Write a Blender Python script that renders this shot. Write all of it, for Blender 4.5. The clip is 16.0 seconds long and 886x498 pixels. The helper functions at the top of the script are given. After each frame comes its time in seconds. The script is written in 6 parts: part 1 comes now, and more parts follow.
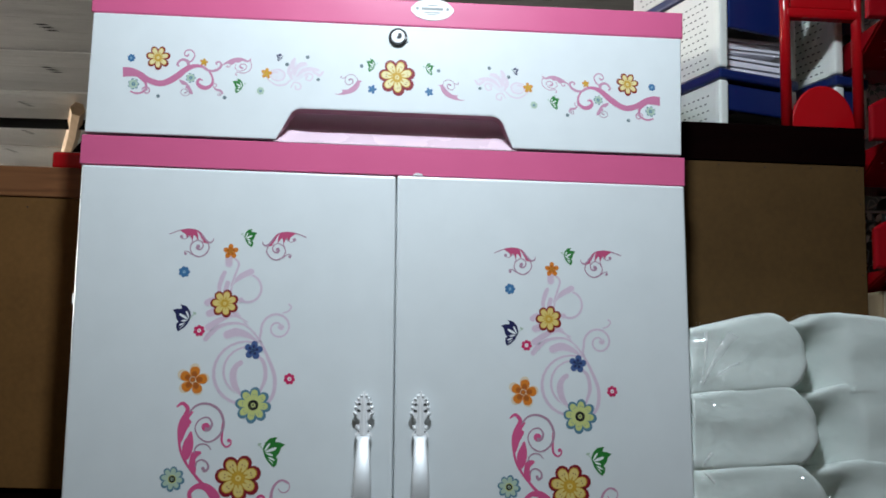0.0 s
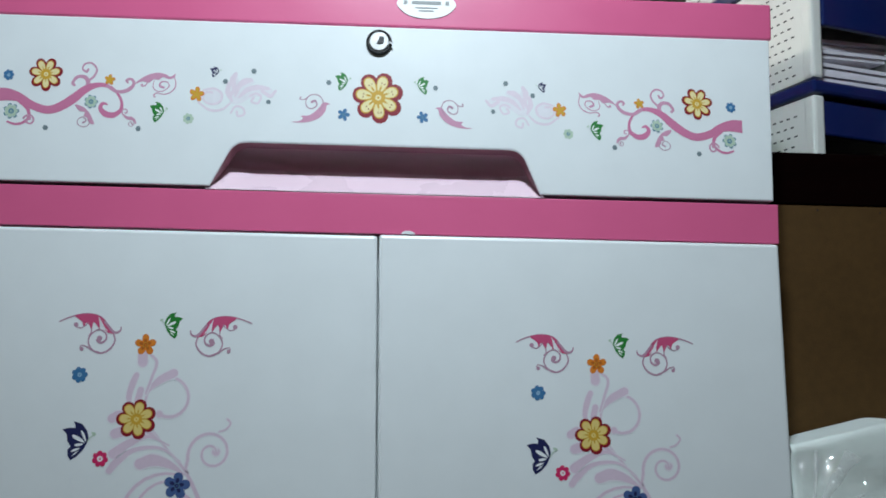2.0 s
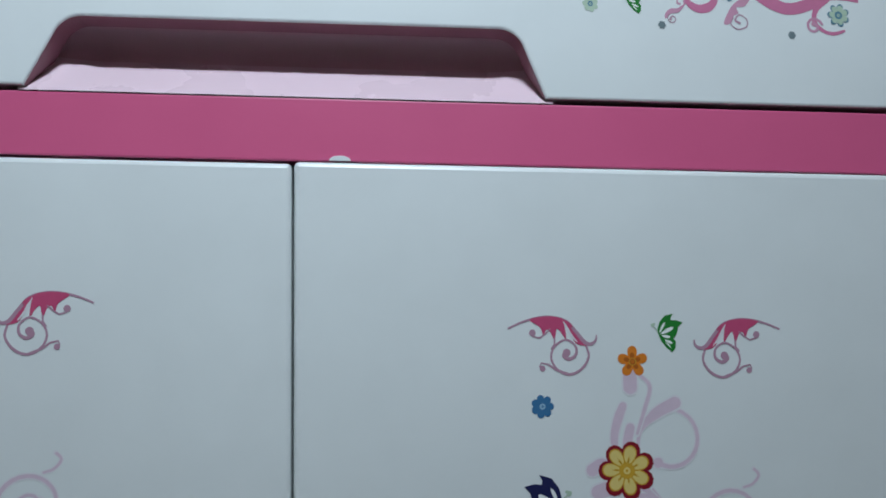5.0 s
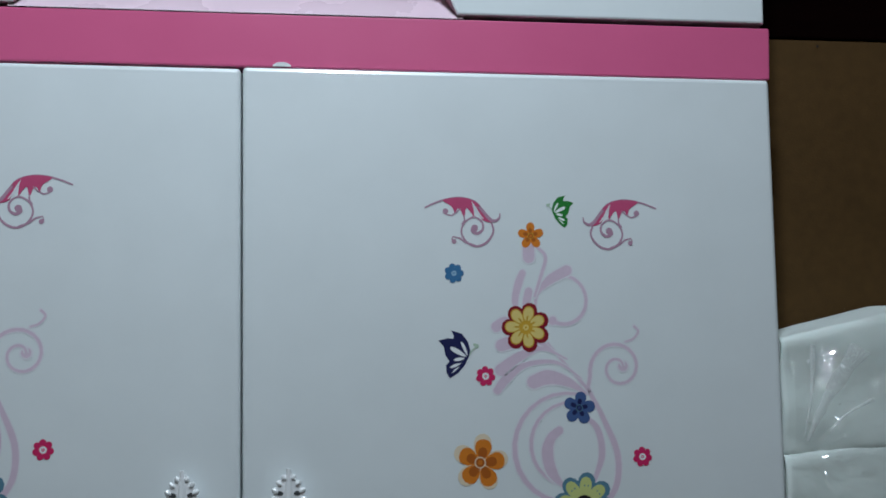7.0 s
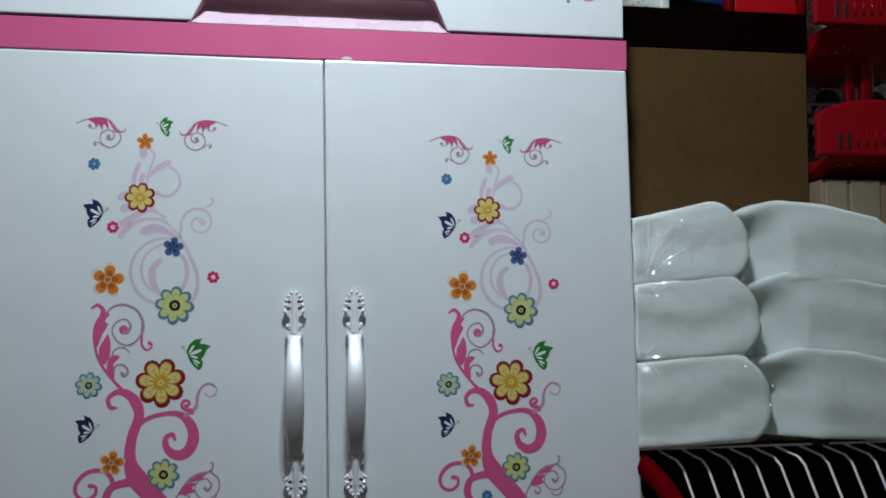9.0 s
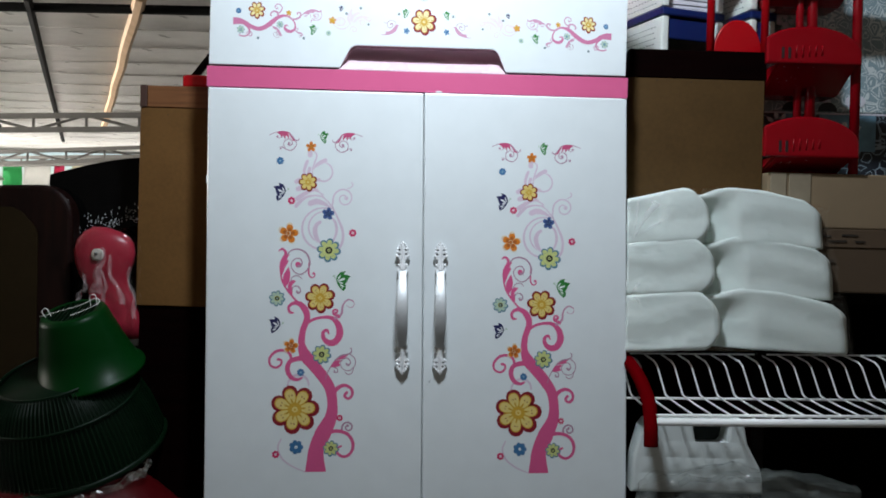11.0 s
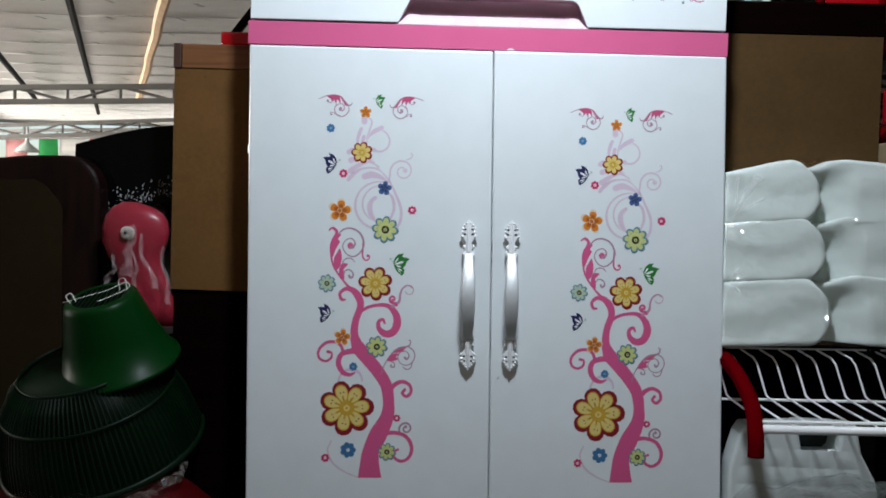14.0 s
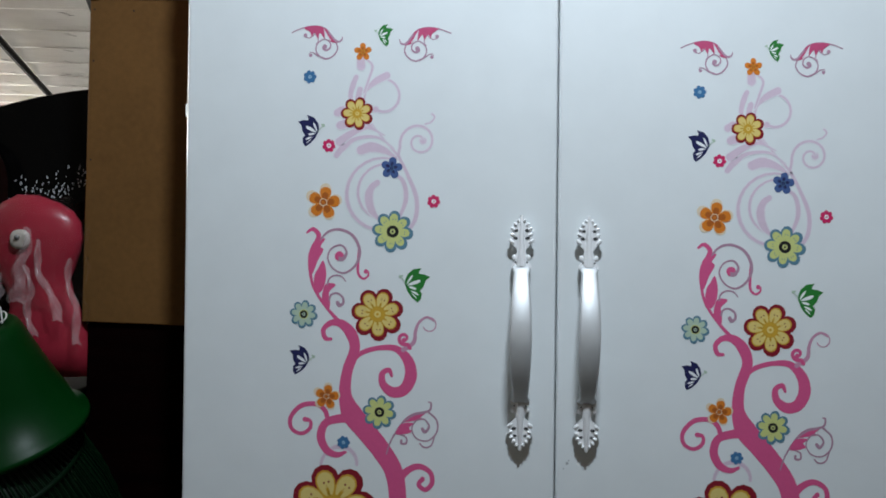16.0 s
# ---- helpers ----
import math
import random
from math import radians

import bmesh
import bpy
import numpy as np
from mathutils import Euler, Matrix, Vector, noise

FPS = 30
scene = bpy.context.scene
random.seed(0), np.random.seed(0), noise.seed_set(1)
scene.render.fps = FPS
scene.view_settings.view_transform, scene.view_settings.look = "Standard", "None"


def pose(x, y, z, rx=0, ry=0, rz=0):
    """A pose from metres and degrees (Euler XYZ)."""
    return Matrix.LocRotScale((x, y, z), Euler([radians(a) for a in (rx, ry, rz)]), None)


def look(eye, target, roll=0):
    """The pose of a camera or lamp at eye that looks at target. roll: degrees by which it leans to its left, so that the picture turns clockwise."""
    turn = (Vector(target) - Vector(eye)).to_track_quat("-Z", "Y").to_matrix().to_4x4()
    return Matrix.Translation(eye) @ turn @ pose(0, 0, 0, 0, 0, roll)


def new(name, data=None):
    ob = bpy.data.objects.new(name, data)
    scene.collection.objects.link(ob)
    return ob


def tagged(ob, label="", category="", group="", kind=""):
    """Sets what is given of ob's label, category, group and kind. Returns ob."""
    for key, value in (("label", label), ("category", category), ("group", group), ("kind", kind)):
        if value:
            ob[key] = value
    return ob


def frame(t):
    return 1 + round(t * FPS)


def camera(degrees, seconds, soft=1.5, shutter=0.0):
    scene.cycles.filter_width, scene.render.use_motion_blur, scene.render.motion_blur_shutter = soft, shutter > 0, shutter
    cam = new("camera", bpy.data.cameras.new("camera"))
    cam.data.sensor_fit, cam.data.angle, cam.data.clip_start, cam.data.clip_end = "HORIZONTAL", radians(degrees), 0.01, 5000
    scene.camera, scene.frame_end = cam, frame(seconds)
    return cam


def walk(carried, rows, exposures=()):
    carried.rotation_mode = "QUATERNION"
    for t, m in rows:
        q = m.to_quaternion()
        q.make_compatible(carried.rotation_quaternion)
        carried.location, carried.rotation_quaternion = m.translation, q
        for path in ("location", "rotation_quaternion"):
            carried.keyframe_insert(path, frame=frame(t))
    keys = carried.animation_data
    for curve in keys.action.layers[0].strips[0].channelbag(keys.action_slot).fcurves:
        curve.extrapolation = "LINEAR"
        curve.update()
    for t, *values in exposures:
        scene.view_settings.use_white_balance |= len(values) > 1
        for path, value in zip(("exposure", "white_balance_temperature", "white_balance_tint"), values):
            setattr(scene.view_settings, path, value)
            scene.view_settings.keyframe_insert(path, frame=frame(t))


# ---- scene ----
cam = camera(50.0, 16.0, 1.75)

PATH = [
    (0, (0.012, -1.022, 1.388), (0.112, 0.959, 1.646), 1.56),
    (0.5, (0.015, -0.945, 1.414), (0.114, 1.035, 1.680), 1.38),
    (1, (0.024, -0.872, 1.436), (0.111, 1.107, 1.713), 1.24),
    (1.5, (0.030, -0.801, 1.460), (0.111, 1.178, 1.741), 1.17),
    (2, (0.030, -0.738, 1.487), (0.115, 1.241, 1.764), 1.08),
    (2.5, (0.036, -0.682, 1.507), (0.109, 1.297, 1.787), 1.07),
    (3, (0.046, -0.627, 1.525), (0.091, 1.353, 1.801), 1.12),
    (3.2, (0.048, -0.608, 1.531), (0.090, 1.373, 1.803), 1.22),
    (5.3, (0.063, -0.471, 1.526), (0.188, 1.521, 1.645), 0.77),
    (5.5, (0.069, -0.476, 1.521), (0.184, 1.517, 1.641), 0.99),
    (6, (0.091, -0.489, 1.499), (0.165, 1.505, 1.636), 1.03),
    (6.5, (0.100, -0.516, 1.475), (0.187, 1.476, 1.626), 0.80),
    (7, (0.094, -0.559, 1.456), (0.225, 1.432, 1.592), 0.51),
    (7.5, (0.081, -0.617, 1.433), (0.245, 1.373, 1.559), 0.30),
    (8, (0.063, -0.705, 1.407), (0.267, 1.281, 1.535), 0.05),
    (8.5, (0.045, -0.817, 1.379), (0.267, 1.166, 1.505), 0.09),
    (9, (0.010, -0.963, 1.342), (0.265, 1.016, 1.477), 0.22),
    (9.2, (-0.003, -1.033, 1.326), (0.256, 0.945, 1.462), 0.25),
    (11.3, (0.038, -1.512, 1.372), (0.025, 0.488, 1.337), 1.80),
    (11.5, (0.036, -1.513, 1.372), (0.014, 0.487, 1.333), 1.89),
    (12, (0.034, -1.490, 1.368), (-0.008, 0.509, 1.323), 1.96),
    (12.5, (0.035, -1.460, 1.365), (-0.025, 0.539, 1.315), 1.93),
    (13, (0.032, -1.450, 1.363), (-0.044, 0.548, 1.309), 1.92),
    (13.5, (0.014, -1.406, 1.365), (-0.058, 0.591, 1.304), 1.86),
    (14, (-0.017, -1.321, 1.374), (-0.068, 0.677, 1.299), 1.85),
    (14.5, (-0.029, -1.191, 1.369), (-0.093, 0.806, 1.291), 1.74),
    (15, (0.002, -1.082, 1.352), (-0.149, 0.911, 1.299), 1.72),
    (15.5, (0.001, -0.965, 1.341), (-0.173, 1.027, 1.312), 1.76),
    (16, (-0.021, -0.855, 1.342), (-0.172, 1.140, 1.324), 1.77),
]
EXPOSURES = [(0, -0.32, 6450, 8.5), (1, -0.46, 6390, 6.2), (1.5, -0.54, 6380, 6.2), (3, -0.74, 6370, 6.0), (6, -0.88, 6210, 6.5), (7.5, -0.72, 6260, 7.5), (9, -0.37, 6420, 9), (12.5, 0.05, 6480, 10.5), (14.5, -0.02, 6470, 11), (16, -0.11, 6430, 10)]
walk(cam, [(t, look(eye, target, roll)) for t, eye, target, roll in PATH], EXPOSURES)

# ---- world and lamps ----
world = bpy.data.worlds.new("world")
scene.world = world
world.use_nodes = True
wn = world.node_tree.nodes
sky = wn.new("ShaderNodeTexSky")
sky.sky_type, sky.sun_disc = "NISHITA", False
sky.sun_elevation, sky.sun_rotation = radians(50), radians(200)
world.node_tree.links.new(sky.outputs[0], wn["Background"].inputs[0])
wn["Background"].inputs[1].default_value = 0.15


def area_lamp(name, eye, target, sx, sy, watts, colour, spread=180.0):
    data = bpy.data.lights.new(name, "AREA")
    data.shape, data.size, data.size_y = "RECTANGLE", sx, sy
    data.energy, data.color, data.spread = watts, colour, radians(spread)
    ob = new(name, data)
    ob.matrix_world = look(eye, target)
    return ob


KEY = area_lamp("shop_lamp_light", (0.03, -0.60, 2.25), (0.00, 0.0, 1.54), 0.12, 0.05, 9.5, (0.80, 0.905, 1.0), 148.0)
# side lamp added to brighten the foil, before a wall with no opening
WEST = area_lamp("added_roof_light", (-8.8, 7.0, 2.1), (-2.0, 7.0, 2.75), 12.5, 0.7, 1150, (1.0, 0.95, 0.87))
# daylight through the open far end, far behind the goods
NORTH = area_lamp("end_opening_light", (-3.0, 15.7, 2.2), (-3.0, 8.0, 2.8), 11.0, 0.7, 70, (1.0, 0.95, 0.87))


# ---- materials ----
def mat(name, base, rough=0.5, metal=0.0, vary=0.06, scale=30.0, bump=0.0, bscale=200.0, coat=0.0, spec=0.5):
    m = bpy.data.materials.new(name)
    m.use_nodes = True
    n, l = m.node_tree.nodes, m.node_tree.links
    b = n["Principled BSDF"]
    b.inputs["Roughness"].default_value, b.inputs["Metallic"].default_value = rough, metal
    b.inputs["Coat Weight"].default_value = coat
    b.inputs["Specular IOR Level"].default_value = spec
    tc = n.new("ShaderNodeTexCoord")
    noi = n.new("ShaderNodeTexNoise")
    noi.inputs["Scale"].default_value, noi.inputs["Detail"].default_value = scale, 6
    l.new(tc.outputs["Object"], noi.inputs["Vector"])
    big = n.new("ShaderNodeTexNoise")
    big.inputs["Scale"].default_value, big.inputs["Detail"].default_value = scale / 9, 3
    l.new(tc.outputs["Object"], big.inputs["Vector"])
    add = n.new("ShaderNodeMath")
    add.operation = "ADD"
    l.new(noi.outputs[0], add.inputs[0]), l.new(big.outputs[0], add.inputs[1])
    rng = n.new("ShaderNodeMapRange")
    rng.inputs[1].default_value, rng.inputs[2].default_value = 0.6, 1.4
    rng.inputs[3].default_value, rng.inputs[4].default_value = 1 - vary, 1 + vary
    l.new(add.outputs[0], rng.inputs[0])
    mix = n.new("ShaderNodeVectorMath")
    mix.operation = "SCALE"
    mix.inputs[0].default_value = base
    l.new(rng.outputs[0], mix.inputs["Scale"])
    l.new(mix.outputs[0], b.inputs["Base Color"])
    rr = n.new("ShaderNodeMapRange")
    rr.inputs[3].default_value, rr.inputs[4].default_value = max(rough - 0.06, 0.02), min(rough + 0.06, 1)
    l.new(noi.outputs[0], rr.inputs[0])
    l.new(rr.outputs[0], b.inputs["Roughness"])
    if bump:
        bn = n.new("ShaderNodeTexNoise")
        bn.inputs["Scale"].default_value, bn.inputs["Detail"].default_value = bscale, 5
        l.new(tc.outputs["Object"], bn.inputs["Vector"])
        bp = n.new("ShaderNodeBump")
        bp.inputs["Strength"].default_value, bp.inputs["Distance"].default_value = bump, 0.002
        l.new(bn.outputs[0], bp.inputs["Height"])
        l.new(bp.outputs[0], b.inputs["Normal"])
    return m


def wood(name, dark, light, along=2, rough=0.5, scale=18.0, spec=0.5):
    m = mat(name, light, rough, spec=spec)
    n, l = m.node_tree.nodes, m.node_tree.links
    tc = n.new("ShaderNodeTexCoord")
    mp = n.new("ShaderNodeMapping")
    s = [scale, scale, scale]
    s[along] = scale / 9
    mp.inputs["Scale"].default_value = s
    w = n.new("ShaderNodeTexNoise")
    w.inputs["Scale"].default_value, w.inputs["Detail"].default_value, w.inputs["Distortion"].default_value = 3.0, 8, 1.2
    cr = n.new("ShaderNodeValToRGB")
    cr.color_ramp.elements[0].position, cr.color_ramp.elements[1].position = 0.3, 0.7
    cr.color_ramp.elements[0].color, cr.color_ramp.elements[1].color = (*dark, 1), (*light, 1)
    l.new(tc.outputs["Object"], mp.inputs[0])
    l.new(mp.outputs[0], w.inputs["Vector"])
    l.new(w.outputs[0], cr.inputs[0])
    l.new(cr.outputs[0], n["Principled BSDF"].inputs["Base Color"])
    return m


def film(name, tint=(0.9, 0.93, 0.93), rough=0.12, alpha=0.25, gloss=False, crinkle=0.0):
    """Thin clear plastic film: mostly see-through, with crisp gloss."""
    m = bpy.data.materials.new(name)
    m.use_nodes = True
    n, l = m.node_tree.nodes, m.node_tree.links
    b = n["Principled BSDF"]
    b.inputs["Base Color"].default_value = (*tint, 1)
    b.inputs["Roughness"].default_value = rough
    b.inputs["Specular IOR Level"].default_value = 0.9
    tr = n.new("ShaderNodeBsdfTransparent")
    mx = n.new("ShaderNodeMixShader")
    noi = n.new("ShaderNodeTexNoise")
    noi.inputs["Scale"].default_value = 25
    rng = n.new("ShaderNodeMapRange")
    rng.inputs[1].default_value, rng.inputs[2].default_value = 0.35, 0.7
    rng.inputs[3].default_value, rng.inputs[4].default_value = alpha * 0.6, alpha * 1.5
    l.new(noi.outputs[0], rng.inputs[0])
    l.new(rng.outputs[0], mx.inputs[0])
    l.new(tr.outputs[0], mx.inputs[1])
    if gloss:
        gl = n.new("ShaderNodeBsdfGlossy")
        gl.inputs["Color"].default_value, gl.inputs["Roughness"].default_value = (*tint, 1), rough
        if crinkle:
            bn, bp = n.new("ShaderNodeTexNoise"), n.new("ShaderNodeBump")
            bn.inputs["Scale"].default_value, bn.inputs["Detail"].default_value = 150, 3
            bp.inputs["Strength"].default_value, bp.inputs["Distance"].default_value = crinkle, 0.004
            l.new(bn.outputs[0], bp.inputs["Height"]), l.new(bp.outputs[0], gl.inputs["Normal"])
        l.new(gl.outputs[0], mx.inputs[2])
    else:
        l.new(b.outputs[0], mx.inputs[2])
    l.new(mx.outputs[0], n["Material Output"].inputs[0])
    return m


M_WHITE = mat("white_lacquer", (0.74, 0.78, 0.79), 0.32, vary=0.04, scale=26, bump=0.05, bscale=60, coat=0.25)
M_PINK = mat("pink_lacquer", (0.635, 0.108, 0.248), 0.34, vary=0.04, scale=20, bump=0.05, bscale=80, coat=0.3)
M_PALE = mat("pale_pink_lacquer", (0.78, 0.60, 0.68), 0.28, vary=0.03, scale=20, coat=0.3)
# Darker copy of the sill's pink: the hollow's shade is put into it.
M_PULL = mat("shaded_pink_lacquer", (0.66, 0.46, 0.52), 0.34, vary=0.04, scale=20, coat=0.3)
# Pink cut edge, darkened for the shade under the drawer front.
M_EDGE = mat("shaded_pink_edge", (0.30, 0.13, 0.17), 0.5, vary=0.05, scale=40)
M_CHROME = mat("satin_chrome", (0.72, 0.74, 0.75), 0.52, 0.55, vary=0.04, scale=120)
# Handle metal whitened: the lamp's light on the finials is put in.
M_CAST = mat("lit_cast_metal", (0.90, 0.91, 0.92), 0.36, 0.12, vary=0.03, scale=120, spec=0.7)
M_FACE = mat("bright_chrome", (0.86, 0.87, 0.88), 0.25, 0.7, vary=0.03, scale=120)
M_DARKMETAL = mat("black_metal", (0.012, 0.012, 0.014), 0.4, 0.3)
# Pockets are not cut: shade of the openings is put into the colour.
M_POCKET = mat("shaded_pocket", (0.07, 0.072, 0.075), 0.6, vary=0.2, scale=300, spec=0.2)
M_BOARD = mat("hardboard", (0.074, 0.040, 0.0135), 0.8, vary=0.16, scale=160, bump=0.12, bscale=700, spec=0.12)
# More orange board, also paled for the stronger light that falls on it.
M_BOARD_B = mat("lit_orange_hardboard", (0.135, 0.066, 0.020), 0.8, vary=0.16, scale=160, bump=0.12, bscale=700, spec=0.12)
# Dark stained rail; on the carcasses the near-black also stands in for shade.
M_CAP_R = wood("dark_stained_shaded_wood", (0.0016, 0.0003, 0.0003), (0.0036, 0.0006, 0.0005), 0, 0.85, spec=0.02)
M_CAP_L = wood("plain_wood", (0.105, 0.038, 0.013), (0.20, 0.085, 0.032), 0, 0.5, spec=0.3)
M_ENDGRAIN = mat("dark_end_grain", (0.05, 0.02, 0.012), 0.6)
M_WALL = mat("wall_plaster", (0.28, 0.27, 0.25), 0.9, vary=0.1, scale=12)
M_FLOOR = mat("cement_floor", (0.13, 0.125, 0.12), 0.7, vary=0.12, scale=10, bump=0.1)
M_NAIL = mat("nail", (0.02, 0.016, 0.012), 0.5, 0.5)


# ---- mesh helpers ----
def link(name, bm, material, parent=None, label="", smooth=False):
    me = bpy.data.meshes.new(name)
    bm.normal_update()
    bm.to_mesh(me)
    bm.free()
    for m in material if isinstance(material, (list, tuple)) else [material]:
        me.materials.append(m)
    if smooth:
        for p in me.polygons:
            p.use_smooth = True
    ob = new(name, me)
    if parent is not None:
        ob.parent = parent
    if label:
        ob["label"] = label
    return ob


def part(name, bm, material, parent, label="", smooth=False):
    return link(name, bm, material, parent, label, smooth)


def thing(name, place, label, category, group="", kind=""):
    ob = new(name)
    ob.empty_display_size = 0.05
    ob.location = place
    return tagged(ob, label, category, group, kind)


def box(bm, x0, x1, y0, y1, z0, z1, bevel=0.0, seg=2, mi=0):
    vs = [bm.verts.new((x, y, z)) for x in (x0, x1) for y in (y0, y1) for z in (z0, z1)]
    fs = [bm.faces.new([vs[i] for i in q]) for q in ((0, 1, 3, 2), (4, 6, 7, 5), (0, 4, 5, 1), (2, 3, 7, 6), (0, 2, 6, 4), (1, 5, 7, 3))]
    for f in fs:
        f.material_index = mi
    if bevel:
        es = list({e for f in fs for e in f.edges})
        r = bmesh.ops.bevel(bm, geom=es, offset=bevel, segments=seg, affect="EDGES", profile=0.5)
        for f in r["faces"]:
            f.material_index = mi
    return bm


def slab(x0, x1, y0, y1, z0, z1, bevel=0.002, seg=2):
    return box(bmesh.new(), x0, x1, y0, y1, z0, z1, bevel, seg)


def prism(outline, y0, y1, bevel=0.0, seg=2):
    """An outline in x, z pushed from y0 (front) to y1."""
    bm = bmesh.new()
    a = [bm.verts.new((x, y0, z)) for x, z in outline]
    f = bm.faces.new(a)
    r = bmesh.ops.extrude_face_region(bm, geom=[f])
    bmesh.ops.translate(bm, verts=[v for v in r["geom"] if isinstance(v, bmesh.types.BMVert)], vec=(0, y1 - y0, 0))
    bmesh.ops.recalc_face_normals(bm, faces=bm.faces)
    if bevel:
        es = [e for e in bm.edges if all(abs(v.co.y - y0) < 1e-6 for v in e.verts)]
        bmesh.ops.bevel(bm, geom=es, offset=bevel, segments=seg, affect="EDGES", profile=0.5)
    return bm


def tube(bm, pts, r, n=8, closed=False, taper=None):
    """A round rod along pts; taper gives a factor for each point."""
    pts = [Vector(p) for p in pts]
    rings = []
    up = Vector((0.13, 0.21, 0.97)).normalized()
    for i, p in enumerate(pts):
        a = pts[i - 1] if i or closed else p
        b = pts[(i + 1) % len(pts)] if i + 1 < len(pts) or closed else p
        d = (b - a).normalized()
        u = d.cross(up)
        u = u.normalized() if u.length > 1e-4 else d.orthogonal().normalized()
        v = d.cross(u)
        k = r * (taper[i] if taper else 1)
        rings.append([bm.verts.new(p + k * (math.cos(t) * u + math.sin(t) * v)) for t in (2 * math.pi * j / n for j in range(n))])
    m = len(rings)
    for i in range(m if closed else m - 1):
        a, b = rings[i], rings[(i + 1) % m]
        for j in range(n):
            bm.faces.new((a[j], a[(j + 1) % n], b[(j + 1) % n], b[j]))
    if not closed:
        bm.faces.new(rings[0][::-1]), bm.faces.new(rings[-1])
    return bm


def lathe(bm, profile, n=32, cap=False, arc=1.0):
    """Turn r, z pairs round the z axis."""
    rings = []
    for r, z in profile:
        rings.append([bm.verts.new((r * math.cos(2 * math.pi * arc * j / n), r * math.sin(2 * math.pi * arc * j / n), z)) for j in range(n)])
    for a, b in zip(rings, rings[1:]):
        for j in range(n if arc == 1.0 else n - 1):
            bm.faces.new((a[j], a[(j + 1) % n], b[(j + 1) % n], b[j]))
    if cap:
        bm.faces.new(rings[-1])
    return bm


def curve_pts(ctrl, per=8):
    """A smooth line through the control points."""
    c = [Vector(p) for p in ctrl]
    c = [2 * c[0] - c[1]] + c + [2 * c[-1] - c[-2]]
    out = []
    for i in range(1, len(c) - 2):
        p0, p1, p2, p3 = c[i - 1:i + 3]
        for k in range(per):
            t = k / per
            out.append(0.5 * ((2 * p1) + (p2 - p0) * t + (2 * p0 - 5 * p1 + 4 * p2 - p3) * t * t + (3 * p1 - p0 - 3 * p2 + p3) * t ** 3))
    out.append(c[-2])
    return out


# ---- the shop around ----
def structure(name, bm, material, label, category):
    return tagged(link(name, bm, material), label, category, kind="structure")


structure("floor", slab(-9, 5, -4.6, 15.9, -0.1, 0.0, 0), M_FLOOR, "grey cement shop floor under the goods", "floor")
# Unseen rear and side walls, added to close off the sky's light.
structure("wall_south", slab(-9, 5, -4.8, -4.6, 0, 3.0, 0), M_WALL, "plain unseen wall added behind the aisle to cut sky light", "wall")
structure("wall_east", slab(5, 5.2, -4.6, 15.9, 0, 3.0, 0), M_WALL, "plain unseen wall added at the side to cut sky light", "wall")
structure("wall_west", slab(-9.2, -9, -4.6, 15.9, 0, 3.0, 0), M_WALL, "plain unseen wall added at the side to cut sky light", "wall")
structure("wall_north", slab(-9, 5, 15.9, 16.1, 0, 1.75, 0), M_WALL, "low plastered wall under the open far end", "wall")

# White plate that stands in for a glint on the door's edge.
def edge_glint_plate(door, x, z):
    racked(part("edge_glint", slab(x, x + 0.0035, 0.0020, 0.0120, z - 0.006, z + 0.006, 0.0005, 1), M_WHITE, door, "small white plate for a glint on the door edge"))


def arc(cx, cz, r, a0, a1, n=7):
    return [(cx + r * math.cos(radians(a0 + (a1 - a0) * i / n)), cz + r * math.sin(radians(a0 + (a1 - a0) * i / n))) for i in range(n + 1)]


# ---- wardrobe ----
def racked(ob):
    """The wardrobe stands a little out of true below its middle rail."""
    for v in ob.data.vertices:
        x, z = v.co.x + ob.location.x, v.co.z + ob.location.z
        if z < 1.6:
            v.co.x += (1.6 - z) * (0.0215 + 0.02 * x)
    return ob


WARDROBE = thing("wardrobe", (0, 0, 0), "white and pink two-door wardrobe with printed flower decals and silver handles", "wardrobe")
wb = slab(-0.326, 0.326, 0.0195, 0.45, 0.02, 1.632, 0.002)
box(wb, -0.326, 0.326, 0.048, 0.45, 1.6325, 1.785, 0.002)
for xs in (-0.326, 0.300):
    box(wb, xs, xs + 0.026, 0.0195, 0.0475, 1.6345, 1.785)
racked(part("body", wb, M_WHITE, WARDROBE))
racked(part("side_edge", slab(-0.3311, -0.3262, 0.0200, 0.449, 0.022, 1.6008, 0.0008, 1), M_PALE, WARDROBE, "pale pink edge of the side panel"))
racked(part("plinth", slab(-0.331, 0.331, 0.0, 0.45, 0.0, 0.018, 0.003), M_PINK, WARDROBE))
mid = part("middle_rail", slab(-0.3315, 0.3315, 0.0025, 0.448, 1.6014, 1.6335, 0.0009, 2), M_PINK, WARDROBE, "glossy pink lacquered rail")
part("top_board", slab(-0.3315, 0.330, 0.0015, 0.452, 1.7714, 1.802, 0.0018, 3), M_PINK, WARDROBE, "glossy pink lacquered top board")
chip = prism([(0.0285, 1.6016)] + arc(0.034, 1.6016, 0.0055, 180, 0, 10)[1:-1] + [(0.0395, 1.6016)], 0.0014, 0.0024, 0.0003, 1)
for v in chip.verts:
    v.co.z = 1.6016 + (v.co.z - 1.6016) * 0.5
part("paint_chip", chip, M_WHITE, mid, "white chip in the pink paint")

LDOOR = racked(part("door", slab(-0.3285, 0.0100, 0.0, 0.0192, 0.022, 1.5997, 0.0026, 3), M_WHITE, WARDROBE, "white lacquered door printed with a pink flowering tree"))
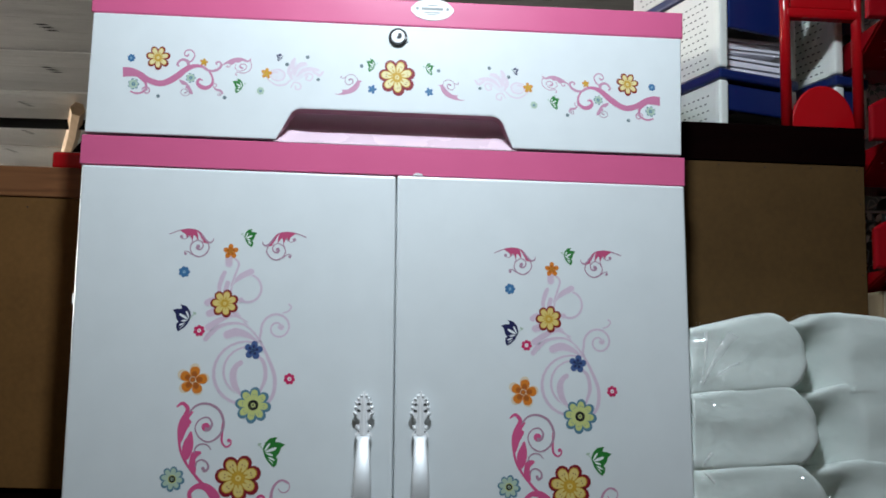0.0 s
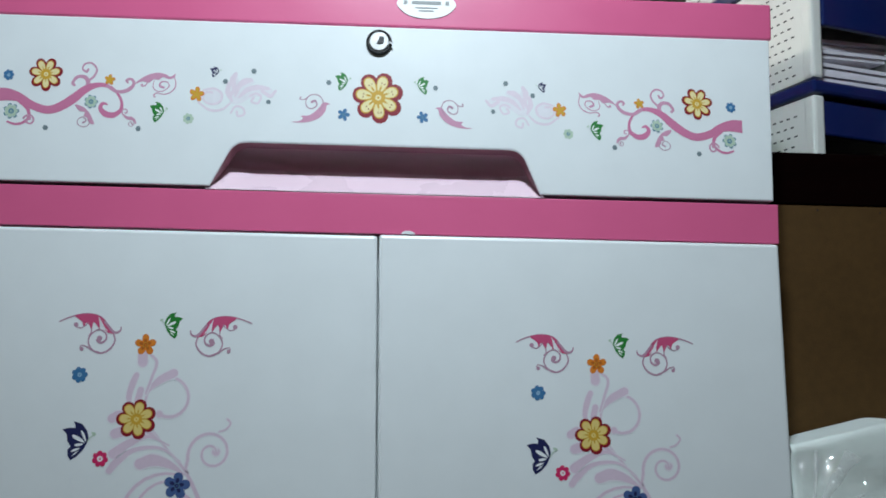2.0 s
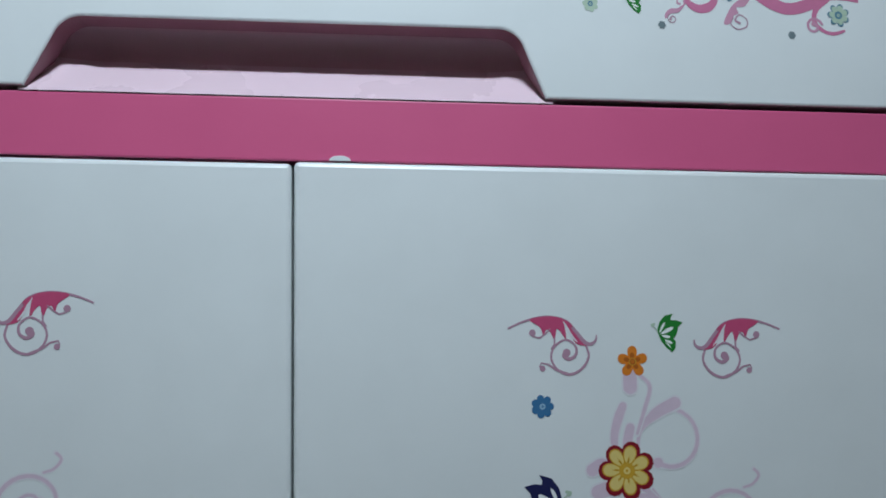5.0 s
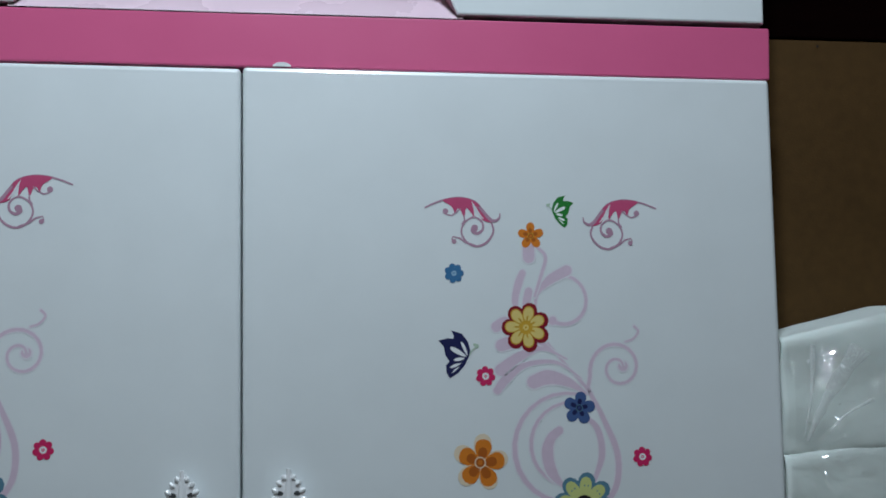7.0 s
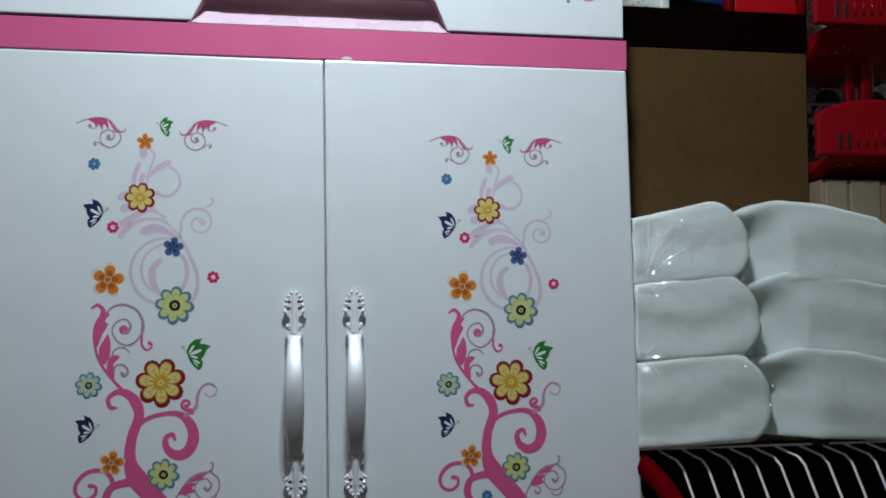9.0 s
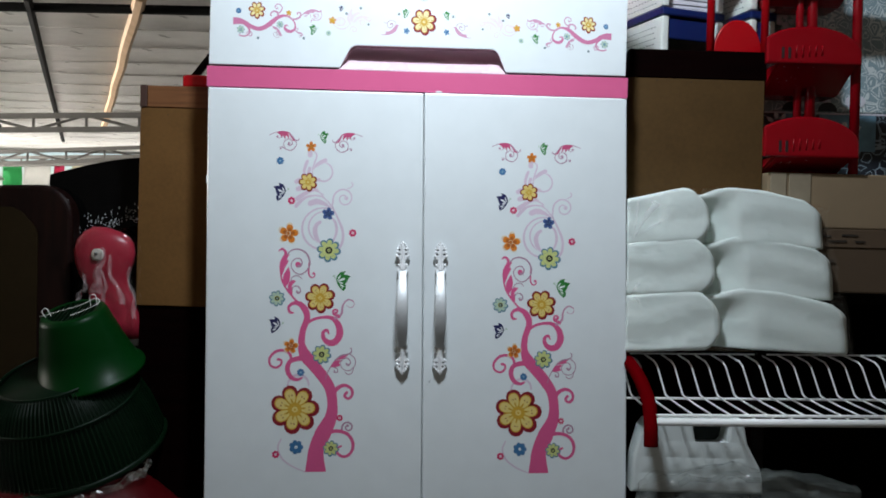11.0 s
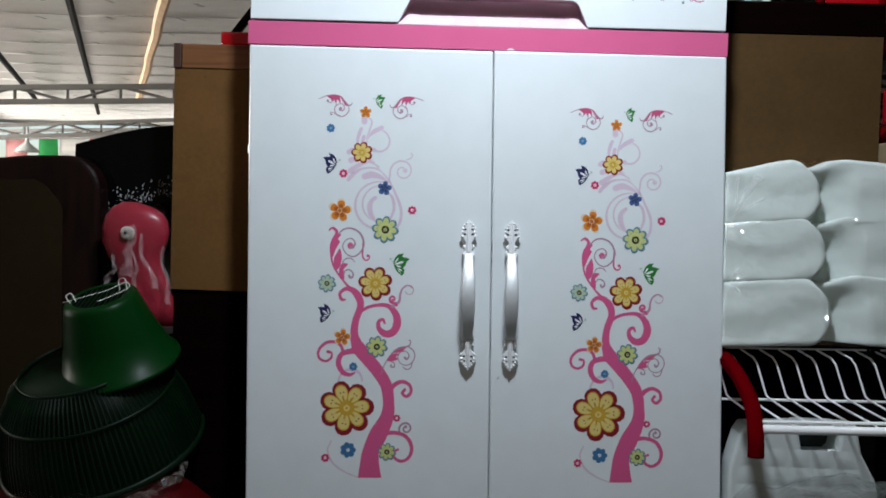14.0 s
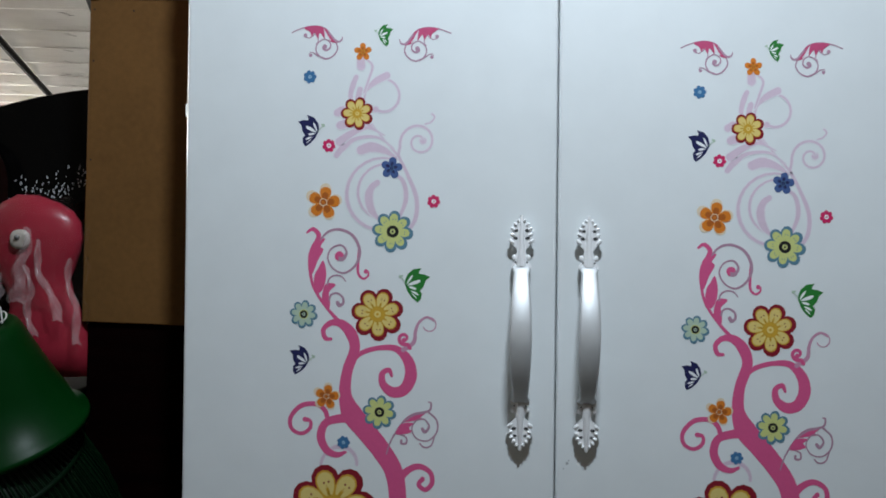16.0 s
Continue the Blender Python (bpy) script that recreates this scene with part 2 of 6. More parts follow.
RDOOR = racked(part("door", slab(0.0111, 0.3300, 0.0, 0.0192, 0.022, 1.6007, 0.0026, 3), M_WHITE, WARDROBE, "white lacquered door printed with a pink flowering tree"))


edge_glint_plate(LDOOR, -0.3302, 1.4550)

sm = bmesh.new()
for x, z, r in ((0.0315, 1.146, 0.0014), (0.0330, 1.1485, 0.0007), (0.0285, 1.141, 0.0006)):
    sm.faces.new([sm.verts.new((x + r * math.cos(a), -0.0001, z + r * math.sin(a))) for a in np.linspace(0, 2 * math.pi, 12, endpoint=False)])
part("smudge", sm, mat("grey_smudge", (0.42, 0.45, 0.46), 0.6), RDOOR, "small grey smudge below the handle")

# drawer front with the finger cut-out in its lower edge
cut_l = arc(-0.0955, 1.657, 0.0145, 152, 90)
cut_r = arc(0.1130, 1.657, 0.0145, 90, 28)
outline = [(-0.328, 1.6358), (-0.1225, 1.6358)] + cut_l + cut_r + [(0.138, 1.6358), (0.327, 1.6358), (0.327, 1.7705), (-0.328, 1.7705)]
front = prism(outline, 0.0, 0.019, 0.0012)
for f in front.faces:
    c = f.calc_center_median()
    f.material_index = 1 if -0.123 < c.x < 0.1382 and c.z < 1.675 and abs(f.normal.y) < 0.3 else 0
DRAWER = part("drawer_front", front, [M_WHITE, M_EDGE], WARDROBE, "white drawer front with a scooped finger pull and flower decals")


def scoop():
    """The hollow behind the cut-out: a curved back that runs out into a sloping sill."""
    prof = [(0.0185, 1.677), (0.027, 1.6765), (0.0330, 1.673), (0.0345, 1.666), (0.0335, 1.6605), (0.0280, 1.6555), (0.014, 1.6445), (0.0020, 1.6338)]
    bm = bmesh.new()
    n = 24
    rows = []
    for i in range(n + 1):
        s = i / n
        x = -0.126 + 0.268 * s
        e = min(s, 1 - s) * n / 3
        k = min(1, e) ** 0.5
        rows.append([bm.verts.new((x, 0.012 + (y - 0.012) * k if y > 0.012 else y, z)) for y, z in prof])
    for a, b in zip(rows, rows[1:]):
        for j in range(len(prof) - 1):
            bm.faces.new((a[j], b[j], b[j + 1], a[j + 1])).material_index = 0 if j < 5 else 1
    return bm


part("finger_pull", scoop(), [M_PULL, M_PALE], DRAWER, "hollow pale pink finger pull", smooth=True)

# lock
def turned(profile, n=36):
    bm = bmesh.new()
    lathe(bm, profile, n)
    bmesh.ops.rotate(bm, verts=bm.verts, cent=(0, 0, 0), matrix=Matrix.Rotation(radians(90), 3, "X"))
    bmesh.ops.translate(bm, vec=(0.007, 0, 1.757), verts=bm.verts)
    return bm


LOCK = part("lock", turned([(0.0, 0.0038), (0.0072, 0.0038), (0.0080, 0.0032), (0.0082, 0.001)]), M_FACE, DRAWER, "round chrome cam lock", smooth=False)
part("ring", turned([(0.0083, 0.0012), (0.0085, 0.0028), (0.0092, 0.0034), (0.0100, 0.0030), (0.0104, 0.0018), (0.0106, 0.0)]), M_DARKMETAL, LOCK, "black ring round the lock", smooth=True)
part("keyhole", prism([(0.0052, 1.7552), (0.0080, 1.7546), (0.0108, 1.7558), (0.0112, 1.7604), (0.0072, 1.7610), (0.0066, 1.7580)], -0.0046, -0.0039), M_DARKMETAL, LOCK)
part("notch", slab(0.0148, 0.0182, -0.0046, -0.0044, 1.7548, 1.7566, 0.0004, 1), M_FACE, LOCK, "bright notch in the ring")

# maker's sticker on the top board: an oval with plain bars for the writing
M_PAPER = mat("white_sticker", (0.82, 0.82, 0.82), 0.35, vary=0.02)
M_INK = mat("grey_print", (0.25, 0.27, 0.27), 0.5)
st = [(0.0445 + 0.0235 * math.copysign(abs(math.cos(a)) ** 0.8, math.cos(a)) * (1 + 0.03 * math.cos(6 * a)), 1.7915 + 0.0118 * math.sin(a) * (1 + 0.05 * math.cos(4 * a))) for a in np.linspace(0, 2 * math.pi, 40, endpoint=False)]
STICKER = part("sticker", prism(st, 0.0008, 0.0014), M_PAPER, WARDROBE, "white oval maker's sticker")
for bx, bz, bw, bh in ((0.0, 0.001, 0.024, 0.0026), (0.0, -0.0034, 0.018, 0.0008), (0.0, -0.0058, 0.012, 0.0007), (0.0, 0.0052, 0.012, 0.0008), (-0.017, 0.001, 0.003, 0.003), (0.017, 0.001, 0.003, 0.003)):
    part("printed_bar", slab(0.0445 + bx - bw / 2, 0.0445 + bx + bw / 2, 0.0004, 0.0008, 1.7915 + bz - bh / 2, 1.7915 + bz + bh / 2, 0), M_INK, STICKER)


# handles: an arched bar between two pierced leaf finials
def handle_bar():
    bm = bmesh.new()
    n = 40
    rings = []
    for i in range(n + 1):
        s = i / n
        z = (s - 0.5) * 0.122
        out = 0.0080 + 0.0255 * math.sin(math.pi * s) ** 0.8
        e = min(s, 1 - s)
        w = 0.0060 + 0.0036 * math.sin(math.pi * s) ** 0.9 + 0.0026 * max(0, 1 - abs(e - 0.022) / 0.022)
        t = 0.0028
        row = []
        for j in range(12):
            a = 2 * math.pi * j / 12
            ca, sa = math.cos(a), math.sin(a)
            x = w * math.copysign(abs(ca) ** 0.42, ca)
            y = -out - t * math.copysign(abs(sa) ** 0.42, sa) - 0.0007 * (1 - (x / w) ** 2)
            row.append(bm.verts.new((x, y, z)))
        rings.append(row)
    for a, b in zip(rings, rings[1:]):
        for j in range(12):
            bm.faces.new((a[j], a[(j + 1) % 12], b[(j + 1) % 12], b[j]))
    bm.faces.new(rings[0][::-1]), bm.faces.new(rings[-1])
    bmesh.ops.recalc_face_normals(bm, faces=bm.faces)
    return bm


def finial(sign):
    """A cast leaf: serrated outline, raised rib, dark faces for shaded piercings, held off the door by a stud."""
    half = [(8.4, -2.0), (8.7, 0.5), (7.2, 2.2), (5.4, 3.0), (7.2, 4.6), (7.8, 6.2), (6.4, 7.6), (4.2, 8.8), (3.5, 10.4), (4.6, 12.4), (7.2, 15.0), (10.2, 17.0), (11.3, 18.8), (9.8, 19.6), (8.0, 20.4), (9.5, 21.6), (9.3, 23.2), (7.4, 23.9), (8.9, 25.6), (8.2, 27.4), (6.2, 27.6), (6.8, 29.4), (5.6, 30.6), (3.8, 30.6), (3.4, 32.6), (1.8, 33.4), (0.0, 35.6)]
    pts = [(x / 1000, sign * z / 1000) for x, z in half] + [(-x / 1000, sign * z / 1000) for x, z in half[-2::-1]]
    bm = prism(pts if sign < 0 else pts[::-1], -0.0090, -0.0058)
    tube(bm, [(0, -0.0088, sign * 0.000), (0, -0.0094, sign * 0.012), (0, -0.0090, sign * 0.024), (0, -0.0086, sign * 0.036)], 0.0030, 10, False, [1.6, 1.0, 0.8, 0.4])
    lobes = ((6.2, 5.9, 2.0, 2.2, 10), (8.6, 17.4, 2.8, 1.5, 35), (7.9, 22.4, 2.1, 1.3, 15), (7.3, 26.3, 2.1, 1.3, 25), (5.2, 29.6, 1.9, 1.2, 35), (2.6, 32.2, 1.6, 1.3, 45))
    for k in (-1, 1):
        for x, z, rx, rz, turn in lobes:
            m = bmesh.ops.create_uvsphere(bm, u_segments=10, v_segments=8, radius=0.001)
            ca, sa = math.cos(radians(turn)), math.sin(radians(turn))
            for v in m["verts"]:
                p, q = v.co.x * rx, v.co.z * rz
                v.co = Vector((k * (x / 1000 + p * ca - q * sa), v.co.y * 1.5 - 0.0088, sign * (z / 1000 + p * sa + q * ca)))
    tube(bm, [(0, 0, sign * 0.006), (0, -0.0062, sign * 0.006)], 0.0034, 10)
    bmesh.ops.recalc_face_normals(bm, faces=bm.faces)
    for k in (-1, 1):
        for x, z, w, h in ((5.2, 19.8, 2.0, 1.2), (4.8, 25.2, 2.0, 1.1), (4.6, 2.6, 1.0, 0.7)):
            ring = [bm.verts.new(((k * x + w * math.cos(a) + k * 0.25 * h * math.sin(a)) / 1000, -0.0093, sign * (z + h * math.sin(a)) / 1000)) for a in np.linspace(0, 2 * math.pi, 10, endpoint=False)]
            bm.faces.new(ring).material_index = 1
    return bm


def add_handle(door, x, z, lean):
    h = part("handle", handle_bar(), M_CHROME, door, "ornate satin chrome bow handle", smooth=True)
    top = part("finial", finial(1), [M_CAST, M_POCKET], h, "pierced leaf-shaped foot")
    low = part("finial", finial(-1), [M_CAST, M_POCKET], h, "pierced leaf-shaped foot")
    top.location.z, low.location.z = 0.0605, -0.0605
    top.scale, low.scale = (1.04, 1.0, 1.25), (1.04, 1.0, 1.19)
    h.location = (x, 0, z)
    h.rotation_euler.y = radians(lean)


add_handle(LDOOR, -0.0135, 1.2610, -1.3)
add_handle(RDOOR, 0.0455, 1.2620, -1.0)


# ---- neighbouring cabinets, seen from behind ----
def back_cabinet(x0, x1, y, z1, cap_h, cap_mat, board, label, end=0.0, foot=0.02, inside=None):
    c = thing("cabinet", (0, 0, 0), label, "cabinet")
    part("back_panel", slab(x0, x1, y, y + 0.004, foot, z1 - cap_h, 0.0008, 1), board, c, "thin brown hardboard back")
    # Below a short back panel the carcass's black stands in for shade.
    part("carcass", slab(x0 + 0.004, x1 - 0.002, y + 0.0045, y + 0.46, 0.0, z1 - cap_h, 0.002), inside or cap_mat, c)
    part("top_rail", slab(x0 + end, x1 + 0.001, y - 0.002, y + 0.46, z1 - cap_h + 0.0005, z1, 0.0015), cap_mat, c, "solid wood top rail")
    if end:
        part("rail_end", slab(x0 - 0.001, x0 + end - 0.0005, y - 0.003, y + 0.46, z1 - cap_h + 0.0005, z1 + 0.0005, 0.001), M_ENDGRAIN, c, "dark end of the rail")
    return c


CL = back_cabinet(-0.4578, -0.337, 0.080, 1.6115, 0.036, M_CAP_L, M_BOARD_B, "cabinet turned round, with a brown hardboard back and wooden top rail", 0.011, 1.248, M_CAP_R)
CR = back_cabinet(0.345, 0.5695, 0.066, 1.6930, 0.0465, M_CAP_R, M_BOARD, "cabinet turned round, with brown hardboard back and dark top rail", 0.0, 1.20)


def nails(cab, spots, y):
    for x, z in spots:
        bm = bmesh.new()
        bmesh.ops.create_circle(bm, cap_ends=True, segments=8, radius=0.0010)
        bmesh.ops.rotate(bm, verts=bm.verts, cent=(0, 0, 0), matrix=Matrix.Rotation(radians(90), 3, "X"))
        bmesh.ops.translate(bm, vec=(x, y - 0.0006, z), verts=bm.verts)
        part("nail", bm, M_NAIL, cab)


nails(CR, [(0.392 + 0.056 * i, 1.6420 - 0.001 * (i % 2)) for i in range(4)] + [(0.5635, 1.60 - 0.085 * i) for i in range(4)], 0.066)
nails(CL, [(-0.4528, 1.513 - 0.10 * i) for i in range(3)] + [(-0.412, 1.564), (-0.4528, 1.565)], 0.080)


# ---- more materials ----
# Green held far down: the wardrobe's shade on the colander is in the colour.
M_GREEN = mat("shaded_green_plastic", (0.0008, 0.009, 0.0026), 0.45, vary=0.06, scale=40, spec=0.16)
M_RED = mat("red_plastic", (0.38, 0.003, 0.007), 0.20, vary=0.06, scale=30, coat=0.1, spec=0.4)
# The second rack's dimmer light is put into this darker copy of the red.
M_RED_SHADE = mat("shaded_red_plastic", (0.24, 0.0015, 0.006), 0.24, vary=0.06, scale=30, coat=0.05, spec=0.3)
M_REDTUBE = mat("dark_red_paint", (0.105, 0.0004, 0.002), 0.5, spec=0.0)
M_PINKTOY = mat("coral_pink_plastic", (0.31, 0.020, 0.038), 0.32, vary=0.10, scale=30, spec=0.35)
M_WIRE = mat("white_coated_wire", (0.92, 0.92, 0.91), 0.35, vary=0.03, scale=80)
M_FOAM = mat("white_foam", (0.73, 0.79, 0.755), 0.9, vary=0.05, scale=30, bump=0.35, bscale=90, spec=0.1)
M_FOAM.node_tree.nodes["Principled BSDF"].inputs["Subsurface Weight"].default_value = 0.35
M_FOAM.node_tree.nodes["Principled BSDF"].inputs["Subsurface Radius"].default_value = (0.012, 0.013, 0.013)
M_CRATE = mat("white_plastic", (0.60, 0.64, 0.63), 0.4, vary=0.04, scale=40)
M_IVORY = mat("ivory_plastic", (0.72, 0.74, 0.70), 0.35, vary=0.04, scale=50)
M_BLUE = mat("blue_plastic", (0.004, 0.015, 0.095), 0.3, vary=0.06, scale=40, coat=0.1)
M_HOLE = mat("gap_shade", (0.02, 0.03, 0.03), 0.8)
M_BLACK = mat("black_glass", (0.002, 0.002, 0.002), 0.10, vary=0.0, spec=0.10)
M_FROST = mat("frosted_white", (0.52, 0.53, 0.55), 0.6)
M_FRAME = wood("dark_brown_wood", (0.004, 0.0012, 0.0010), (0.013, 0.0035, 0.0025), 2, 0.4, spec=0.2)
# Near-black wood: the shade on the low supports is put into the colour.
M_SHADEWOOD = wood("black_shaded_wood", (0.002, 0.0013, 0.001), (0.004, 0.0025, 0.002), 2, 0.8, spec=0.05)
M_CARD = mat("cardboard", (0.22, 0.155, 0.09), 0.8, vary=0.08, scale=30, bump=0.1, bscale=300)
M_STRING = mat("white_string", (0.75, 0.73, 0.70), 0.7)
M_PAPERS = mat("white_paper_stack", (0.72, 0.70, 0.76), 0.7, vary=0.08, scale=60)
M_FILM = film("clear_plastic_film", rough=0.07, alpha=0.03, gloss=True)
M_BAG = film("clear_plastic_bag", (0.95, 0.97, 0.97), 0.05, 0.08, True, 0.10)
# Whiter film puts the glints of the gathered pleats into the colour.
M_PLEAT = film("pleat_glint_film", (0.97, 0.98, 0.98), 0.15, 0.30)
M_GLINT = film("crease_film", (0.97, 0.98, 0.98), 0.10, 0.30, True)
M_THINFILM = film("thin_plastic_film", rough=0.05, alpha=0.014, gloss=True)
M_PURLIN = mat("dark_steel", (0.010, 0.010, 0.010), 0.8, 0.0, vary=0.2, scale=15, spec=0.08)
M_STEEL = mat("grey_steel", (0.16, 0.155, 0.145), 0.55, 0.3, vary=0.12, scale=15)
M_BATTEN = wood("raw_wood", (0.55, 0.36, 0.20), (0.72, 0.50, 0.32), 1, 0.7, 6)
M_MARK = mat("foil_print", (0.05, 0.05, 0.05), 0.7, spec=0.1)


def foil_material():
    """Crinkled silver foil with long creases across the roof."""
    m = mat("roof_foil", (0.74, 0.73, 0.71), 0.36, 0.50, vary=0.12, scale=6)
    n, l = m.node_tree.nodes, m.node_tree.links
    tc, mp = n.new("ShaderNodeTexCoord"), n.new("ShaderNodeMapping")
    mp.inputs["Scale"].default_value = (0.8, 20.0, 1.0)
    crease = n.new("ShaderNodeTexNoise")
    crease.inputs["Scale"].default_value, crease.inputs["Detail"].default_value = 1.6, 7
    bp, fine = n.new("ShaderNodeBump"), n.new("ShaderNodeBump")
    bp.inputs["Strength"].default_value, bp.inputs["Distance"].default_value = 0.55, 0.026
    l.new(tc.outputs["Object"], mp.inputs[0]), l.new(mp.outputs[0], crease.inputs["Vector"])
    # sharp narrow pleats, gathered in places
    mp2, pleat, place = n.new("ShaderNodeMapping"), n.new("ShaderNodeTexNoise"), n.new("ShaderNodeTexNoise")
    mp2.inputs["Scale"].default_value = (0.9, 42.0, 1.0)
    pleat.inputs["Scale"].default_value, pleat.inputs["Detail"].default_value = 1.0, 4
    place.inputs["Scale"].default_value = 1.7
    l.new(tc.outputs["Object"], mp2.inputs[0]), l.new(mp2.outputs[0], pleat.inputs["Vector"]), l.new(tc.outputs["Object"], place.inputs["Vector"])
    sharp, where, both = n.new("ShaderNodeMapRange"), n.new("ShaderNodeMapRange"), n.new("ShaderNodeMath")
    sharp.inputs[1].default_value, sharp.inputs[2].default_value = 0.52, 0.66
    where.inputs[1].default_value, where.inputs[2].default_value = 0.42, 0.60
    both.operation = "MULTIPLY"
    l.new(pleat.outputs[0], sharp.inputs[0]), l.new(place.outputs[0], where.inputs[0])
    l.new(sharp.outputs[0], both.inputs[0]), l.new(where.outputs[0], both.inputs[1])
    fine.inputs["Strength"].default_value, fine.inputs["Distance"].default_value = 0.8, 0.012
    l.new(both.outputs[0], fine.inputs["Height"]), l.new(fine.outputs[0], bp.inputs["Normal"])
    l.new(crease.outputs[0], bp.inputs["Height"])
    l.new(bp.outputs[0], n["Principled BSDF"].inputs["Normal"])
    return m


M_FOIL = foil_material()
# Foil seams whitened: light caught by the ridges is put into the colour.
M_SEAM = mat("lit_seam_foil", (0.90, 0.89, 0.86), 0.35, vary=0.12, scale=8)


def patterned(name, ground, motif, scale):
    """Printed sheet: ringed flowers on a mottled ground."""
    m = mat(name, ground, 0.45, vary=0.25, scale=25)
    n, l = m.node_tree.nodes, m.node_tree.links
    tc = n.new("ShaderNodeTexCoord")
    vo, fine = n.new("ShaderNodeTexVoronoi"), n.new("ShaderNodeTexVoronoi")
    vo.inputs["Scale"].default_value, vo.inputs["Randomness"].default_value = scale, 0.55
    fine.inputs["Scale"].default_value = scale * 4.2
    fine.feature = "DISTANCE_TO_EDGE"
    l.new(tc.outputs["Object"], vo.inputs["Vector"]), l.new(tc.outputs["Object"], fine.inputs["Vector"])
    add = n.new("ShaderNodeMath")
    add.operation = "MULTIPLY_ADD"
    add.inputs[1].default_value = 0.9
    l.new(fine.outputs["Distance"], add.inputs[0]), l.new(vo.outputs["Distance"], add.inputs[2])
    cr = n.new("ShaderNodeValToRGB")
    cr.color_ramp.interpolation = "CONSTANT"
    for k, (p, c) in enumerate(((0.0, motif), (0.12, ground), (0.24, motif), (0.36, ground), (0.47, motif), (0.54, ground), (0.74, motif), (0.80, ground))):
        e = cr.color_ramp.elements[k] if k < 2 else cr.color_ramp.elements.new(p)
        e.position, e.color = p, (*c, 1)
    l.new(add.outputs[0], cr.inputs[0])
    l.new(cr.outputs[0], n["Principled BSDF"].inputs["Base Color"])
    return m


M_TEALPRINT = patterned("teal_printed_sheet", (0.30, 0.40, 0.44), (0.72, 0.78, 0.78), 13)
M_SLOT = mat("slot_shade", (0.012, 0.002, 0.003), 0.6)
M_REDGLINT = mat("painted_glint", (0.42, 0.20, 0.21), 0.5)
M_SLATEBLUE = mat("slate_blue_print", (0.15, 0.28, 0.38), 0.5, vary=0.4, scale=60)
M_PALEPRINT = mat("pale_grey_print", (0.78, 0.79, 0.80), 0.5, vary=0.1, scale=60)
M_INKDARK = mat("black_print", (0.006, 0.006, 0.009), 0.5)
M_LEAFPRINT = mat("leaf_green_print", (0.10, 0.20, 0.19), 0.5, vary=0.35, scale=90)
M_TAPE = mat("tape", (0.24, 0.195, 0.135), 0.45, vary=0.2, scale=40)
# Cardboard with the lower carton's shade put into a darker brown.
M_SHADECARD = mat("shaded_cardboard", (0.075, 0.046, 0.024), 0.8, vary=0.1, scale=30)
M_SHADEFLAP = mat("shaded_cardboard_flap", (0.085, 0.052, 0.028), 0.8, vary=0.12, scale=30)
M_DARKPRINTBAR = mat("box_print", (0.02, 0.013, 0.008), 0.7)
M_DARKPRINT = patterned("slate_printed_sheet", (0.015, 0.02, 0.03), (0.24, 0.31, 0.36), 11)


def soft(bm, amp, freq, seed=0.0):
    for v in bm.verts:
        p = v.co * freq + Vector((seed, seed * 1.7, seed * 0.6))
        v.co += amp * Vector((noise.noise(p), noise.noise(p + Vector((9, 3, 1))), noise.noise(p + Vector((2, 8, 5)))))
    return bm


def block(sx, sy, sz, power=5.0, nu=28, nv=18):
    """A rounded, pillow-like block centred on the origin."""
    bm = bmesh.new()
    bmesh.ops.create_uvsphere(bm, u_segments=nu, v_segments=nv, radius=1)
    for v in bm.verts:
        c = v.co
        m = (abs(c.x) ** power + abs(c.y) ** power + abs(c.z) ** power) ** (1 / power)
        c /= m
        v.co = Vector((c.x * sx, c.y * sy, c.z * sz))
    return bm


# ---- roof ----
ROOF = structure("ceiling", slab(-9.2, 5.2, -4.8, 16.2, 2.80, 2.84, 0), M_FOIL, "silver insulation foil under the tin roof", "ceiling")
seams = bmesh.new()
for i in range(30):
    y = -4.0 + 0.66 * i
    tube(seams, [(-9.1 + 1.0 * k, y + 0.02 * math.sin(3 * k + i), 2.796 + 0.004 * math.sin(2.3 * k + i)) for k in range(15)], 0.0045, 6)
tagged(link("trim", seams, M_SEAM, smooth=True), "raised seams of the silver roof foil", "trim", kind="structure")
marks = bmesh.new()
rng = random.Random(4)
for i in range(32):
    for k in range(25):
        x, y = -9 + 0.56 * k + 0.28 * (i % 2) + rng.uniform(-0.06, 0.06), -3.6 + 0.60 * i + rng.uniform(-0.08, 0.08)
        w = rng.uniform(0.018, 0.036)
        for q in (-0.9, 0.0, 0.9):
            vs = [marks.verts.new((x + q * 0.012 + a * w, y + q * 0.040 + b * 0.013, 2.7975)) for a, b in ((-1, -0.4), (0.4, -0.7), (1, 0.4), (-0.4, 0.7))]
            marks.faces.new(vs)
tagged(link("printed_marks", marks, M_MARK), "small dark marks printed on the roof foil", "print", kind="stuff")


